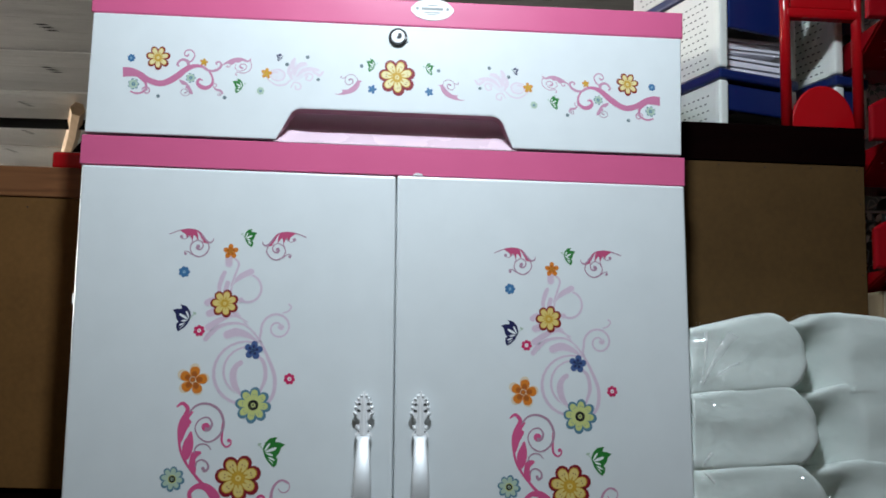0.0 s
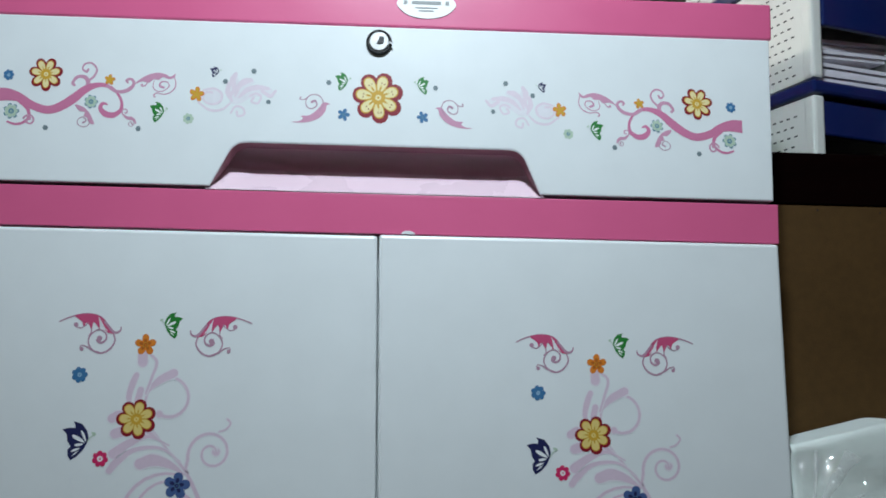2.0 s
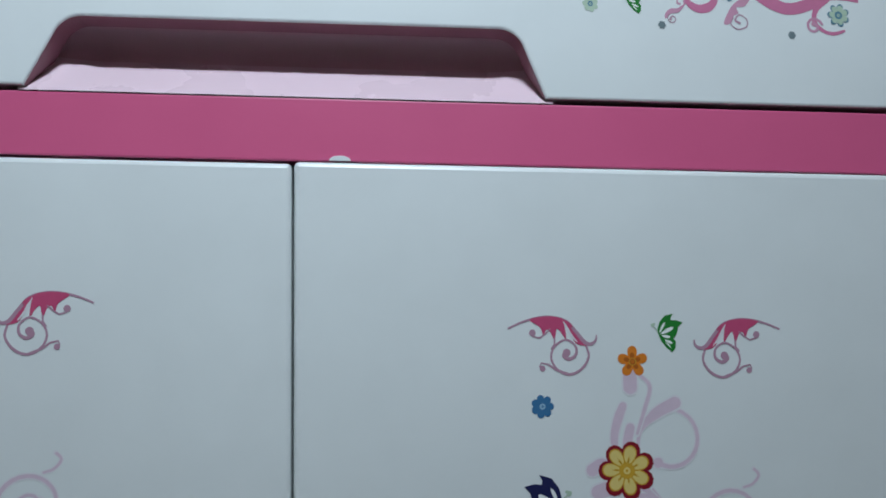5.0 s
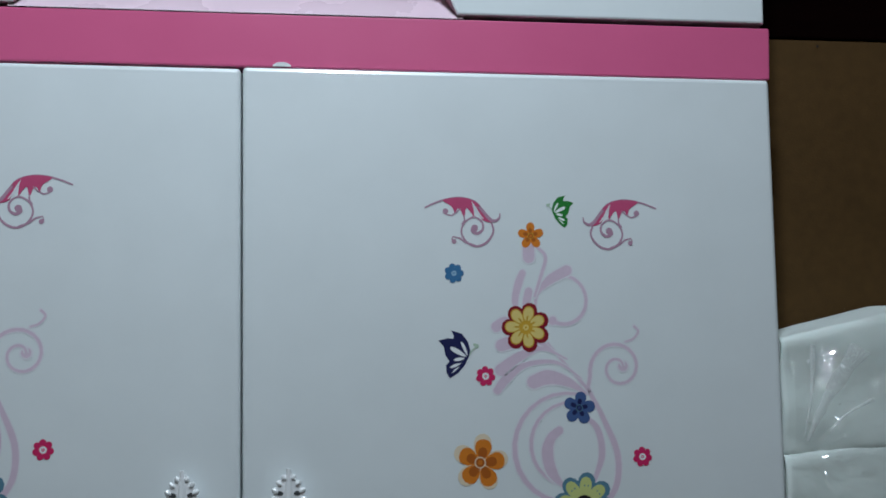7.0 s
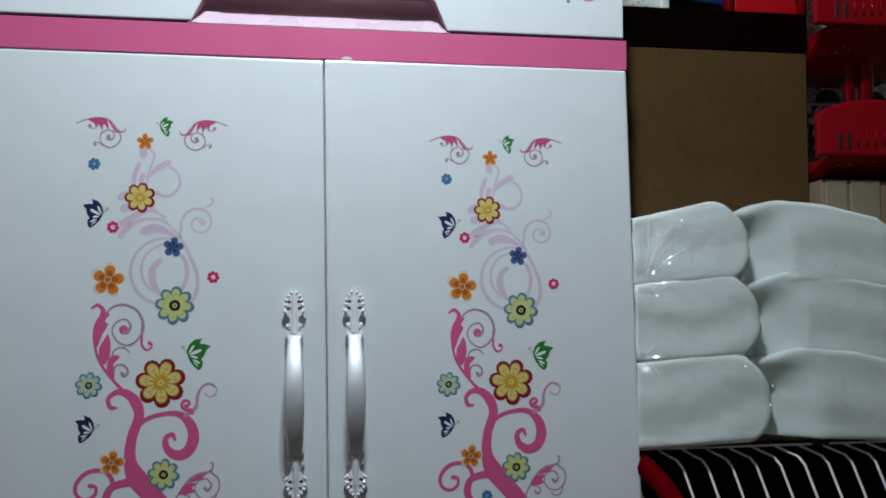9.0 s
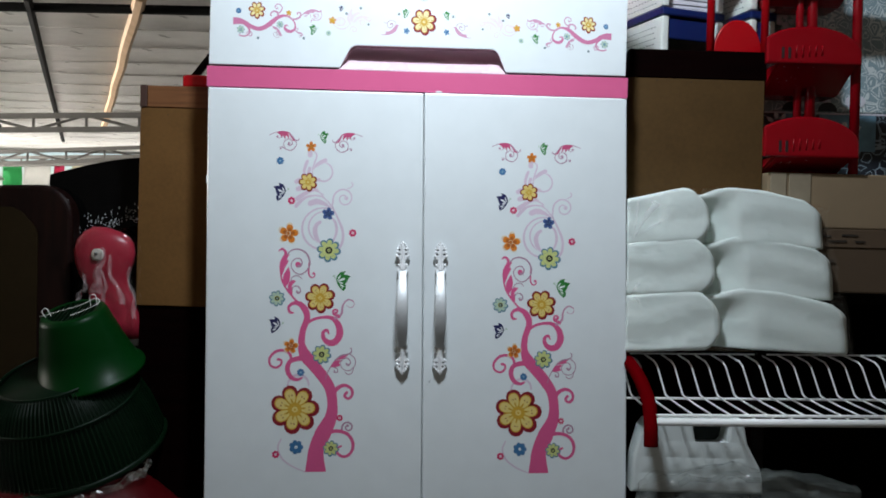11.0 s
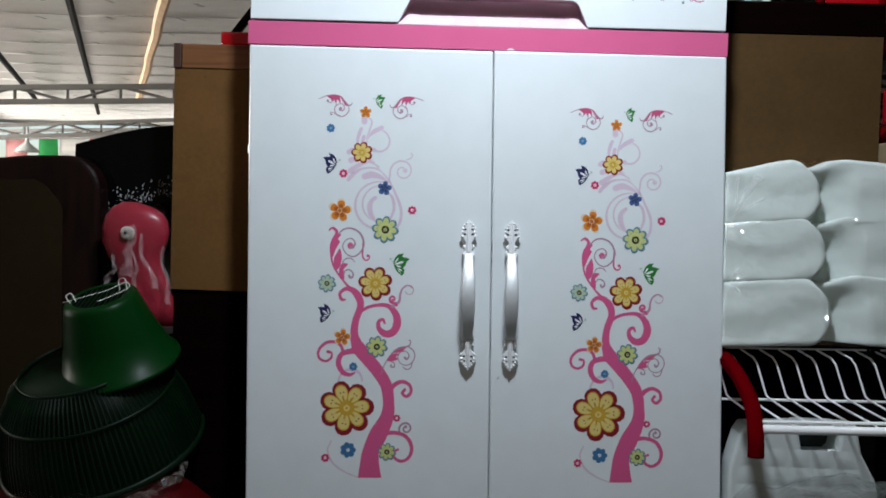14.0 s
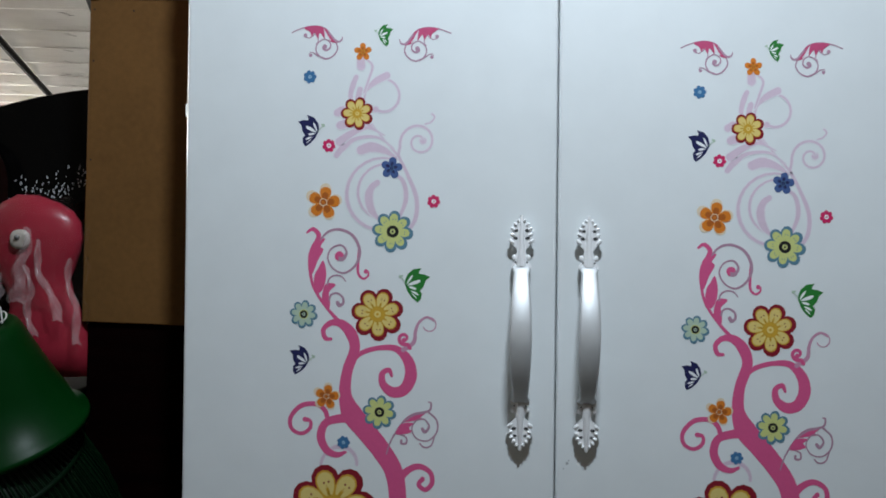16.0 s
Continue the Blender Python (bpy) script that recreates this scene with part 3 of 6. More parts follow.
def truss(y, z_low, z_high, slope, r):
    t = thing("roof_truss", (0, y, 0), "grey steel lattice roof truss", "truss", "roof trusses", "structure")
    x0, x1 = -8.96, 4.735

    def zs(z, x):
        return z + slope * (x + 3.0)

    for z in (z_low, z_high):
        bm = bmesh.new()
        a, b = zs(z, x0), zs(z, x1)
        vs = [bm.verts.new((x, dy, zz + dz)) for x, zz in ((x0, a), (x1, b)) for dy in (-r, r) for dz in (-r, r)]
        for q in ((0, 1, 3, 2), (4, 6, 7, 5), (0, 4, 5, 1), (2, 3, 7, 6), (0, 2, 6, 4), (1, 5, 7, 3)):
            bm.faces.new([vs[i] for i in q])
        part("chord", bm, M_STEEL, t)
    n = 33
    for i in range(n):
        xa = x0 + (x1 - x0) * i / n
        xb = x0 + (x1 - x0) * (i + 1) / n
        p = [(xa, 0, zs(z_low, xa)), (xb, 0, zs(z_high, xb))] if i % 2 == 0 else [(xa, 0, zs(z_high, xa)), (xb, 0, zs(z_low, xb))]
        bm = bmesh.new()
        tube(bm, p, r * 0.6, 4)
        part("web", bm, M_STEEL, t)
        bm = bmesh.new()
        tube(bm, [(xb, 0, zs(z_low, xb)), (xb, 0, zs(z_high, xb))], r * 0.7, 4)
        part("post", bm, M_STEEL, t)
    for x in (x0 + 0.05, x1 - 0.05):
        bm = bmesh.new()
        tube(bm, [(x, 0, 0), (x, 0, 2.8)], 0.05, 8)
        part("column", bm, M_STEEL, t)
    return t


truss(6.0, 2.152, 2.262, 0.035, 0.020)
truss(8.8, 2.165, 2.29, 0.060, 0.020)
truss(11.5, 2.34, 2.44, 0.040, 0.022)


def rafter(a, b, w, material, name, label, wob=0.0):
    bm = bmesh.new()
    a, b = Vector(a), Vector(b)
    pts = [a.lerp(b, i / 12) + Vector((wob * math.sin(1.9 * i), 0, wob * 0.4 * math.sin(2.6 * i))) for i in range(13)]
    tube(bm, pts, w, 6)
    return tagged(link(name, bm, material), label, name.replace("_", " "), kind="structure")


rafter((-2.42, 4.15, 2.74), (-5.75, 13.2, 2.74), 0.029, M_PURLIN, "steel_purlin", "dark steel purlin under the foil")
rafter((-1.72, 4.05, 2.74), (-4.35, 11.0, 2.74), 0.040, M_BATTEN, "wooden_batten", "rough pale wooden batten under the foil", 0.006)
rafter((-3.7, 5.4, 2.74), (-5.9, 11.4, 2.74), 0.029, M_PURLIN, "steel_purlin", "dark steel purlin under the foil")
rafter((-8.5, 4.65, 2.74), (4.5, 4.15, 2.74), 0.029, M_PURLIN, "steel_purlin", "dark steel beam across the roof")

# far open end: bunting cloths and a hanging lamp
for i, (x, w, c) in enumerate(((-7.1, 0.35, (0.6, 0.05, 0.08)), (-6.65, 0.4, (0.7, 0.6, 0.1)), (-6.2, 0.3, (0.6, 0.3, 0.3)), (-5.76, 0.26, (0.03, 0.35, 0.10)), (-5.42, 0.36, (0.75, 0.75, 0.72)), (-5.12, 0.14, (0.6, 0.04, 0.12)), (-4.75, 0.4, (0.7, 0.65, 0.5)))):
    bm = bmesh.new()
    cols = 8
    zt = 2.34 + 0.04 * (x + 3.0) - 0.012
    grid = [[bm.verts.new((x + w * (a / cols - 0.5), 11.5 + 0.02 * math.sin(5 * a / cols + i) * (b < 1), zt - 0.30 * (1 - b))) for b in (0, 0.5, 1)] for a in range(cols + 1)]
    for p, q in zip(grid, grid[1:]):
        for b in range(2):
            bm.faces.new((p[b], q[b], q[b + 1], p[b + 1]))
    bmesh.ops.solidify(bm, geom=bm.faces, thickness=0.004)
    tagged(link("hanging_cloth", bm, mat("cloth_dye", c, 0.8, vary=0.1, scale=8), smooth=True), "bright cloth hung from the far roof truss", "cloth", "hung cloths")
LAMP = thing("pendant_lamp", (-4.78, 8.8, 1.868), "white pendant lamp hanging from the truss", "lamp")
bm = bmesh.new()
lathe(bm, [(0.012, 0.30), (0.02, 0.13), (0.035, 0.11), (0.10, 0.06), (0.13, 0.03), (0.13, 0.02), (0.03, 0.06)], 20)
part("shade", bm, M_CRATE, LAMP, smooth=True)
bm = bmesh.new()
tube(bm, [(0, 0, 0.295), (0, 0, 0.312)], 0.010, 6)
part("cord", bm, M_CRATE, LAMP)


# ---- goods beside the wardrobe, by the cabinet with the wooden rail ----
# mirror back: dark frame with a rounded shoulder and a hardboard panel
MB = thing("dresser_mirror", (0, 0, 0), "back of a dresser mirror, dark wooden frame with hardboard panel", "mirror")
outer = [(-1.30, 0.0), (-1.30, 1.405), (-0.80, 1.432), (-0.70, 1.443)] + arc(-0.639, 1.390, 0.055, 96, 4, 8) + [(-0.574, 0.95), (-0.571, 0.0)]
part("frame", prism(outer, 0.125, 0.160, 0.008, 3), M_FRAME, MB, "dark varnished wooden frame with a rounded corner")
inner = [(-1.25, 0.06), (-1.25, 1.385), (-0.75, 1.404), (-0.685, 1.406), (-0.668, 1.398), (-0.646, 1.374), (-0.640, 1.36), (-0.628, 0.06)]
# Hardboard with the shade it stands in put into a near-black base.
part("back_panel", prism(inner, 0.1215, 0.1245), mat("shaded_hardboard", (0.022, 0.014, 0.006), 0.9, vary=0.12, scale=120, spec=0.05), MB, "thin hardboard back")

DT = thing("dressing_table", (0, 0, 0), "dark dressing table with a tall black mirror", "dressing table")
# Table body is added under the mirror, its black holding the shade.
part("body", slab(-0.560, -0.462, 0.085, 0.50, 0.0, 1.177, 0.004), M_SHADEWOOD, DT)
mo = [(-0.567, 1.196), (-0.567, 1.30)] + [(-0.640 + 0.21 * s, 1.458 + 0.042 * math.sin(min(1, 0.1 + s) * math.pi / 2)) for s in [i / 12 for i in range(13)]] + [(-0.428, 1.196)]
mo = [(-0.640, 1.196)] + mo[2:]
MIRROR = part("mirror", prism(mo, 0.165, 0.180, 0.002), M_BLACK, DT, "black mirror with frosted pattern")
fr = bmesh.new()
rng = random.Random(11)
for i in range(190):
    a = rng.uniform(-1.45, 1.45) if i % 3 else rng.gauss(0, 0.35)
    r = 0.062 + abs(rng.gauss(0, 0.012)) + 0.006 * math.sin(9 * a)
    x, z = -0.512 + r * math.sin(a) * 1.38, 1.312 + r * math.cos(a) * 1.15
    w, h, t = rng.uniform(0.0003, 0.0008), rng.uniform(0.0006, 0.0019), rng.uniform(-0.8, 0.8)
    ca, sa = math.cos(t), math.sin(t)
    fr.faces.new([fr.verts.new((x + p * ca - q * sa, 0.1642, z + p * sa + q * ca)) for p, q in ((-w, -h), (w, -h), (w, h), (-w, h))])
tagged(part("frost_pattern", fr, M_FROST, MIRROR, "white frosted speckle pattern"), kind="stuff")

# coral plastic jug in a clear bag
JUG = thing("plastic_jug", (-0.505, 0.090, 1.192), "coral pink plastic jug wrapped in a clear bag", "jug")
bm = bmesh.new()
tube(bm, [(-0.004, 0, 0.183), (-0.005, 0, 0.180), (-0.006, 0, 0.172), (-0.007, 0, 0.160), (-0.008, 0, 0.142), (-0.008, 0, 0.125), (-0.006, 0, 0.108), (-0.003, 0, 0.092), (0.001, 0, 0.075), (0.005, 0, 0.055), (0.007, 0, 0.03), (0.007, 0, 0.0)],
     0.05, 24, taper=[0.05, 0.45, 0.72, 0.90, 0.98, 0.94, 0.82, 0.66, 0.66, 0.80, 0.9, 0.9])
for v in bm.verts:
    v.co.y *= 0.42
    v.co.x = v.co.x * 1.05 - 0.001
part("jug_body", bm, M_PINKTOY, JUG, smooth=True)
bm = block(0.0105, 0.004, 0.010, 2.5, 16, 10)
bmesh.ops.translate(bm, vec=(-0.014, -0.0215, 0.138), verts=bm.verts)
part("cap", bm, mat("cream_plastic", (0.46, 0.42, 0.37), 0.5, vary=0.1, scale=60), JUG, "cream oval cap", smooth=True)
bm = bmesh.new()
bmesh.ops.create_uvsphere(bm, u_segments=12, v_segments=8, radius=0.0030)
bmesh.ops.translate(bm, vec=(-0.015, -0.0255, 0.140), verts=bm.verts)
part("nozzle", bm, M_STEEL, JUG, "dark grey nozzle", smooth=True)
bm = block(0.056, 0.026, 0.090, 3.2, 48, 40)
bmesh.ops.translate(bm, vec=(0.003, -0.002, 0.093), verts=bm.verts)
soft(bm, 0.010, 38, 2.0)
soft(bm, 0.004, 110, 5.0)
part("clear_bag", bm, M_FILM, JUG, "clear crinkled plastic bag", smooth=True)
# Pale tint puts the bag's bright streaks into the film's colour.
M_FOLD = film("bag_streak_film", (0.80, 0.66, 0.66), 0.15, 0.22)


def bag_fold(x0, z0, dx, dz, w0, w1, y, seed):
    """A crumpled strip of paler film, gathered at one end, for a bright streak."""
    bm = bmesh.new()
    rows = []
    for i in range(25):
        s = i / 24
        cx, z = x0 + dx * s ** 1.5 + 0.003 * math.sin(9 * s + seed), z0 + dz * s
        w = w0 + (w1 - w0) * s
        rows.append([bm.verts.new((cx + w * u, y - 0.004 * math.cos(3 * u) + 0.002 * math.sin(21 * s + 2 * u + seed), z + 0.002 * math.sin(5 * u))) for u in (-1, -0.5, 0, 0.5, 1)])
    for a, b in zip(rows, rows[1:]):
        for k in range(4):
            bm.faces.new((a[k], a[k + 1], b[k + 1], b[k]))
    part("bag_fold", bm, M_FOLD, JUG, "fold of paler film for a bright streak in the bag", smooth=True)


bag_fold(-0.004, 0.150, -0.012, -0.075, 0.003, 0.010, -0.031, 0.0)
bag_fold(0.006, 0.138, 0.026, -0.080, 0.002, 0.007, -0.031, 1.3)
bag_fold(0.040, 0.120, 0.012, -0.085, 0.002, 0.005, -0.028, 2.6)
bag_fold(-0.030, 0.106, -0.014, -0.050, 0.002, 0.005, -0.029, 4.0)
bag_fold(0.000, 0.112, 0.004, -0.070, 0.0015, 0.004, -0.032, 5.1)

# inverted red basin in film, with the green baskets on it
STAND = tagged(link("stool", slab(-0.74, -0.40, -0.05, 0.07, 0.0, 0.835, 0.006), M_SHADEWOOD), "plain near-black stand added in the shade under the basins", "stool")
BASIN = thing("red_basin", (-0.56, 0.0, 0.882), "red plastic basin turned over, wrapped in clear film", "basin")
bm = bmesh.new()
lathe(bm, [(0.001, 0.100), (0.12, 0.100), (0.145, 0.092), (0.185, 0.05), (0.215, 0.012), (0.228, 0.010), (0.230, 0.0), (0.222, 0.0), (0.18, 0.046), (0.14, 0.086), (0.001, 0.092)], 56)
for v in bm.verts:
    v.co.y *= 0.62
# The basin's red is darkened to hold the shade that falls there.
part("bowl", bm, mat("shaded_deep_red_plastic", (0.060, 0.0008, 0.002), 0.5, vary=0.06, scale=30, spec=0.12), BASIN, smooth=True)
bm = bmesh.new()
lathe(bm, [(0.001, 0.112), (0.13, 0.110), (0.16, 0.098), (0.20, 0.055), (0.236, 0.016), (0.242, 0.002)], 60)
for v in bm.verts:
    v.co.y *= 0.64
soft(bm, 0.010, 24, 3.0)
soft(bm, 0.004, 90, 1.0)
part("film_wrap", bm, M_THINFILM, BASIN, "crinkled clear film", smooth=True)

BASIN.rotation_euler.y = radians(-12)

COL = thing("green_colander", (-0.545, 0.020, 1.078), "green slatted plastic colander lying upside down, darkened for shade", "colander")
COL.rotation_euler = (radians(20), radians(-9), 0)
COL.scale = (0.87, 0.87, 1.34)


def ring_part(name, r, z, t, parent, material=M_GREEN, n=56):
    bm = bmesh.new()
    tube(bm, [(r * math.cos(a), r * math.sin(a), z) for a in np.linspace(0, 2 * math.pi, n, endpoint=False)], t, 6, True)
    return part(name, bm, material, parent, smooth=True)


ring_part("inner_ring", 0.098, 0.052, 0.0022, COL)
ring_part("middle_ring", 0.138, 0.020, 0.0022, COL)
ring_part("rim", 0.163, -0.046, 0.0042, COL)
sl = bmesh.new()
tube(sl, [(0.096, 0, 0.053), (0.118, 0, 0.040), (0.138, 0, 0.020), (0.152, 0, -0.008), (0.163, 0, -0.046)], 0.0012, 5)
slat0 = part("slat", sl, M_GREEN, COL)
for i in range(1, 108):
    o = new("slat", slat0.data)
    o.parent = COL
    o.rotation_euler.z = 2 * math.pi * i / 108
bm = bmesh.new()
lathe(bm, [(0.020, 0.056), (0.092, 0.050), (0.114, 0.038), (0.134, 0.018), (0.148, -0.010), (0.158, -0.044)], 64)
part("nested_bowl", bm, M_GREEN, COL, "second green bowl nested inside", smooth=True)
rim_film = bmesh.new()
tube(rim_film, [((0.170 + 0.004 * math.sin(31 * a)) * math.cos(a), (0.170 + 0.003 * math.sin(47 * a)) * math.sin(a), -0.056 + 0.003 * math.sin(23 * a)) for a in np.linspace(radians(-135), radians(-25), 60)], 0.0052, 7)
soft(rim_film, 0.004, 160, 2.0)
part("film_edge", rim_film, M_GLINT, COL, "crumpled edge of clear film")
PAIL = thing("green_basket", (-0.505, 0.012, 1.143), "green plastic pail turned over with a slotted base tied in string", "basket")
PAIL.rotation_euler = (radians(19), radians(-10), 0)
PAIL.scale = (1.03, 1.03, 0.78)
bm = bmesh.new()
lathe(bm, [(0.036, 0.139), (0.043, 0.140), (0.0475, 0.136), (0.050, 0.128), (0.062, 0.07), (0.076, 0.012), (0.083, 0.008), (0.084, 0.0), (0.079, 0.0), (0.073, 0.012), (0.059, 0.07), (0.046, 0.128), (0.036, 0.133)], 48)
# The pail's green also carries shade in its base colour.
part("pail_body", bm, mat("shaded_pail_green", (0.0006, 0.026, 0.0035), 0.36, vary=0.08, scale=40, spec=0.10), PAIL, smooth=True)
for i in range(11):
    x = -0.033 + 0.0066 * i
    h = math.sqrt(max(0.0, 0.037 ** 2 - x * x))
    part("base_bar", slab(x - 0.0013, x + 0.0013, -h, h, 0.134, 0.138, 0.0005, 1), M_GREEN, PAIL)
bm = bmesh.new()
tube(bm, curve_pts([(-0.046, -0.010, 0.142), (-0.020, -0.006, 0.145), (0.012, 0.004, 0.147), (0.034, 0.014, 0.152), (0.040, 0.004, 0.146), (0.022, -0.012, 0.143), (0.006, -0.026, 0.143)], 6), 0.0006, 6)
part("string", bm, M_STRING, PAIL, "white tie string")
bm = bmesh.new()
tube(bm, curve_pts([(-0.036, -0.012, 0.139), (-0.040, -0.010, 0.152), (-0.034, -0.006, 0.155), (-0.028, -0.012, 0.141)], 6), 0.0007, 6)
part("string", bm, M_STRING, PAIL, "white tie string")
bm = bmesh.new()
tube(bm, curve_pts([(0.024, 0.012, 0.139), (0.026, 0.014, 0.158), (0.036, 0.010, 0.160), (0.036, 0.006, 0.141)], 6), 0.0007, 6)
part("string", bm, M_STRING, PAIL, "white tie string")
tagged(link("red_box", slab(-0.3940, -0.338, 0.092, 0.144, 1.6125, 1.6338, 0.004), M_RED), "small red plastic box on the cabinet top", "box")

bm = slab(-0.006, 0.006, 0.0, 0.010, 0.0, 0.106, 0.0015)
bmesh.ops.rotate(bm, verts=bm.verts, cent=(0, 0, 0), matrix=Matrix.Rotation(radians(37), 3, "Y"))
bmesh.ops.translate(bm, vec=(-0.4070, 0.150, 1.6165), verts=bm.verts)
tagged(link("wooden_strip", bm, M_SHADEWOOD), "thin black wooden strip leaning against the wardrobe side", "strip")


# ---- dish rack with wrapped foam packs ----
RACK = thing("dish_rack", (0, 0, 0), "white wire dish rack with dark red end frame", "dish rack")
X0, X1 = 0.368, 0.94


def rod(name, pts, r, material=M_WIRE, n=8, parent=RACK):
    bm = bmesh.new()
    tube(bm, pts, r, n)
    return part(name, bm, material, parent, smooth=True)


rod("front_rail", [(0.397, 0.0, 1.092), (X1, 0.0, 1.102)], 0.0062, n=12)
rod("front_wire", [(0.397, 0.003, 1.1020), (X1, 0.003, 1.1130)], 0.0024)
rod("back_rail", [(X0, 0.135, 1.107), (X1, 0.135, 1.117)], 0.0021)
rod("top_rail", [(X0, 0.199, 1.1765), (X1, 0.199, 1.1865)], 0.0014)
wire = bmesh.new()
tube(wire, [(0.057, 0.000, 1.0985), (0.046, 0.08, 1.105), (0.039, 0.129, 1.1105), (0.037, 0.137, 1.114), (0.025, 0.150, 1.160), (0.021, 0.158, 1.168), (0.013, 0.196, 1.1745)], 0.0016, 6)
w0 = part("wire", wire, M_WIRE, RACK)
for i in range(1, 20):
    o = new("wire", w0.data)
    o.parent = RACK
    o.location = (0, 0, 0.0006 * i)
    o.location.x = 0.0298 * i
w0.location.x = 0.0
for o in [c for c in RACK.children if c.name.startswith("wire")]:
    o.location.x += 0.3462
bm = bmesh.new()
tube(bm, curve_pts([(0.374, 0.165, 1.176), (0.380, 0.120, 1.164), (0.386, 0.078, 1.147), (0.390, 0.029, 1.117), (0.388, 0.001, 1.082), (0.388, -0.003, 1.053)], 8), 0.0112, 12)
part("end_frame", bm, M_REDTUBE, RACK, "dark red bent end frame", smooth=True)
for x in (0.36, 0.92):
    rod("leg", [(x, 0.199, 0.860), (x, 0.199, 1.174)], 0.005, M_WIRE)
RACK.location, RACK.scale = (-0.0005, -0.1168, 0.1092), (0.92, 0.92, 0.92)


# Added support, unseen in the dark; its black boards stand in for shade.
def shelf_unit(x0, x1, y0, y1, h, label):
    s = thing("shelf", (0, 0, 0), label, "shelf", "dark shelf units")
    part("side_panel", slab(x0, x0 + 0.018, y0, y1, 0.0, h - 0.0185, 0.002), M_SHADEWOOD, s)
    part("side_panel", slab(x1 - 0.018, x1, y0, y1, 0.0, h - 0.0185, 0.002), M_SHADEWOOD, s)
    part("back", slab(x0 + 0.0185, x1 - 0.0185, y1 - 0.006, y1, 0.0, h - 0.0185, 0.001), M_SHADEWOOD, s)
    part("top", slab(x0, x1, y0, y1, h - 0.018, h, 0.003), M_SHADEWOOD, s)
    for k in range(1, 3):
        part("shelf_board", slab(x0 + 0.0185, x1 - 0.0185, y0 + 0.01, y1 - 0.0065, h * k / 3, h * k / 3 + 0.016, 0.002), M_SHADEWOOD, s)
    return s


shelf_unit(0.346, 0.90, -0.09, 0.072, 0.900, "near-black shelf unit added in the shade under the dish rack")

def soft_box(sx, sy, sz, r, cuts):
    """A box with evenly spread faces and round edges."""
    bm = bmesh.new()
    bmesh.ops.create_cube(bm, size=2)
    bmesh.ops.subdivide_edges(bm, edges=bm.edges[:], cuts=cuts, use_grid_fill=True)
    for v in bm.verts:
        p = Vector((v.co.x * sx, v.co.y * sy, v.co.z * sz))
        q = Vector((max(r - sx, min(sx - r, p.x)), max(r - sy, min(sy - r, p.y)), max(r - sz, min(sz - r, p.z))))
        v.co = q + (p - q).normalized() * r if (p - q).length > 1e-7 else p
    return bm


def ease(points, t):
    """Straight runs between (t, value) pairs, rounded at the corners."""
    def at(q):
        q = min(max(q, points[0][0]), points[-1][0])
        for (a, va), (b, vb) in zip(points, points[1:]):
            if q <= b:
                return va + (vb - va) * (q - a) / (b - a)
        return points[-1][1]
    return (at(t - 0.10) + 2 * at(t) + at(t + 0.10)) / 4


def foam(left, right, low, high, y0, y1, round_r, seed, hollow, flat=False):
    """A stack of foam sheets in a sleeve: its ends, base and top each follow a line of their own."""
    bm = soft_box(1.0, 1.0, 1.0, round_r, 34)
    for v in bm.verts:
        u, d, w = v.co
        if flat:
            u = (max(u, round_r - 1) - round_r / 2) / (1 - round_r / 2)
        x = ease(left, w) + (ease(right, w) - ease(left, w)) * (u + 1) / 2
        z = ease(low, u) + (ease(high, u) - ease(low, u)) * (w + 1) / 2
        y = y0 + (y1 - y0) * (d + 1) / 2
        # the ends turn away from the front
        y += (1 - d) / 2 * (0.030 * max(0.0, u - 0.80) * 5 * max(0.0, u - 0.80) * 5 + hollow * max(0.0, min(1.0, (-u - 0.24) / 0.36)) ** 1.3 * (0.30 + 0.70 * (0.5 - 0.5 * math.cos(math.pi * max(0.0, min(1.0, (0.95 - w) / 0.95))))))
        # sheets show as shallow lengthwise swells
        y += (1 - d) / 2 * 0.0009 * math.sin(5.2 * w + seed + 1.5 * math.sin(2.1 * u + seed))
        v.co = (x, y, z)
    soft(bm, 0.0011, 15, 1.3 * seed + 1)
    soft(bm, 0.0005, 70, 2.1 * seed)
    return bm


PACKS = thing("foam_pack_bundle", (0, 0, 0), "six white foam packs bundled in a clear plastic bag", "foam packs")
END = [(-1, -0.022), (-0.8, -0.010), (-0.35, 0.0), (0.3, -0.003), (0.7, -0.013), (1, -0.028)]
TAIL = [(-1, 0.0), (-0.4, -0.002), (0.5, -0.006), (0.75, -0.014), (1, -0.030)]
for k, (xl, xr, zl, zh, zt) in enumerate(((0.3285, 0.4660, 1.3700, 1.4360, 1.4580), (0.3298, 0.4770, 1.2920, 1.3680, 1.3820), (0.3312, 0.4870, 1.2045, 1.2890, 1.2990))):
    b = part("foam_pack", foam([(-1, xl), (1, xl)], [(a, xr + d) for a, d in END], [(-1, zl - 0.004), (1, zl + 0.004)], [(-1, zh), (0.58, zt), (0.8, zt - 0.003), (1, zt - 0.010)], -0.036 - 0.002 * k, 0.022, 0.17, k + 1.0, 0.0, True), M_FOAM, PACKS, smooth=True)
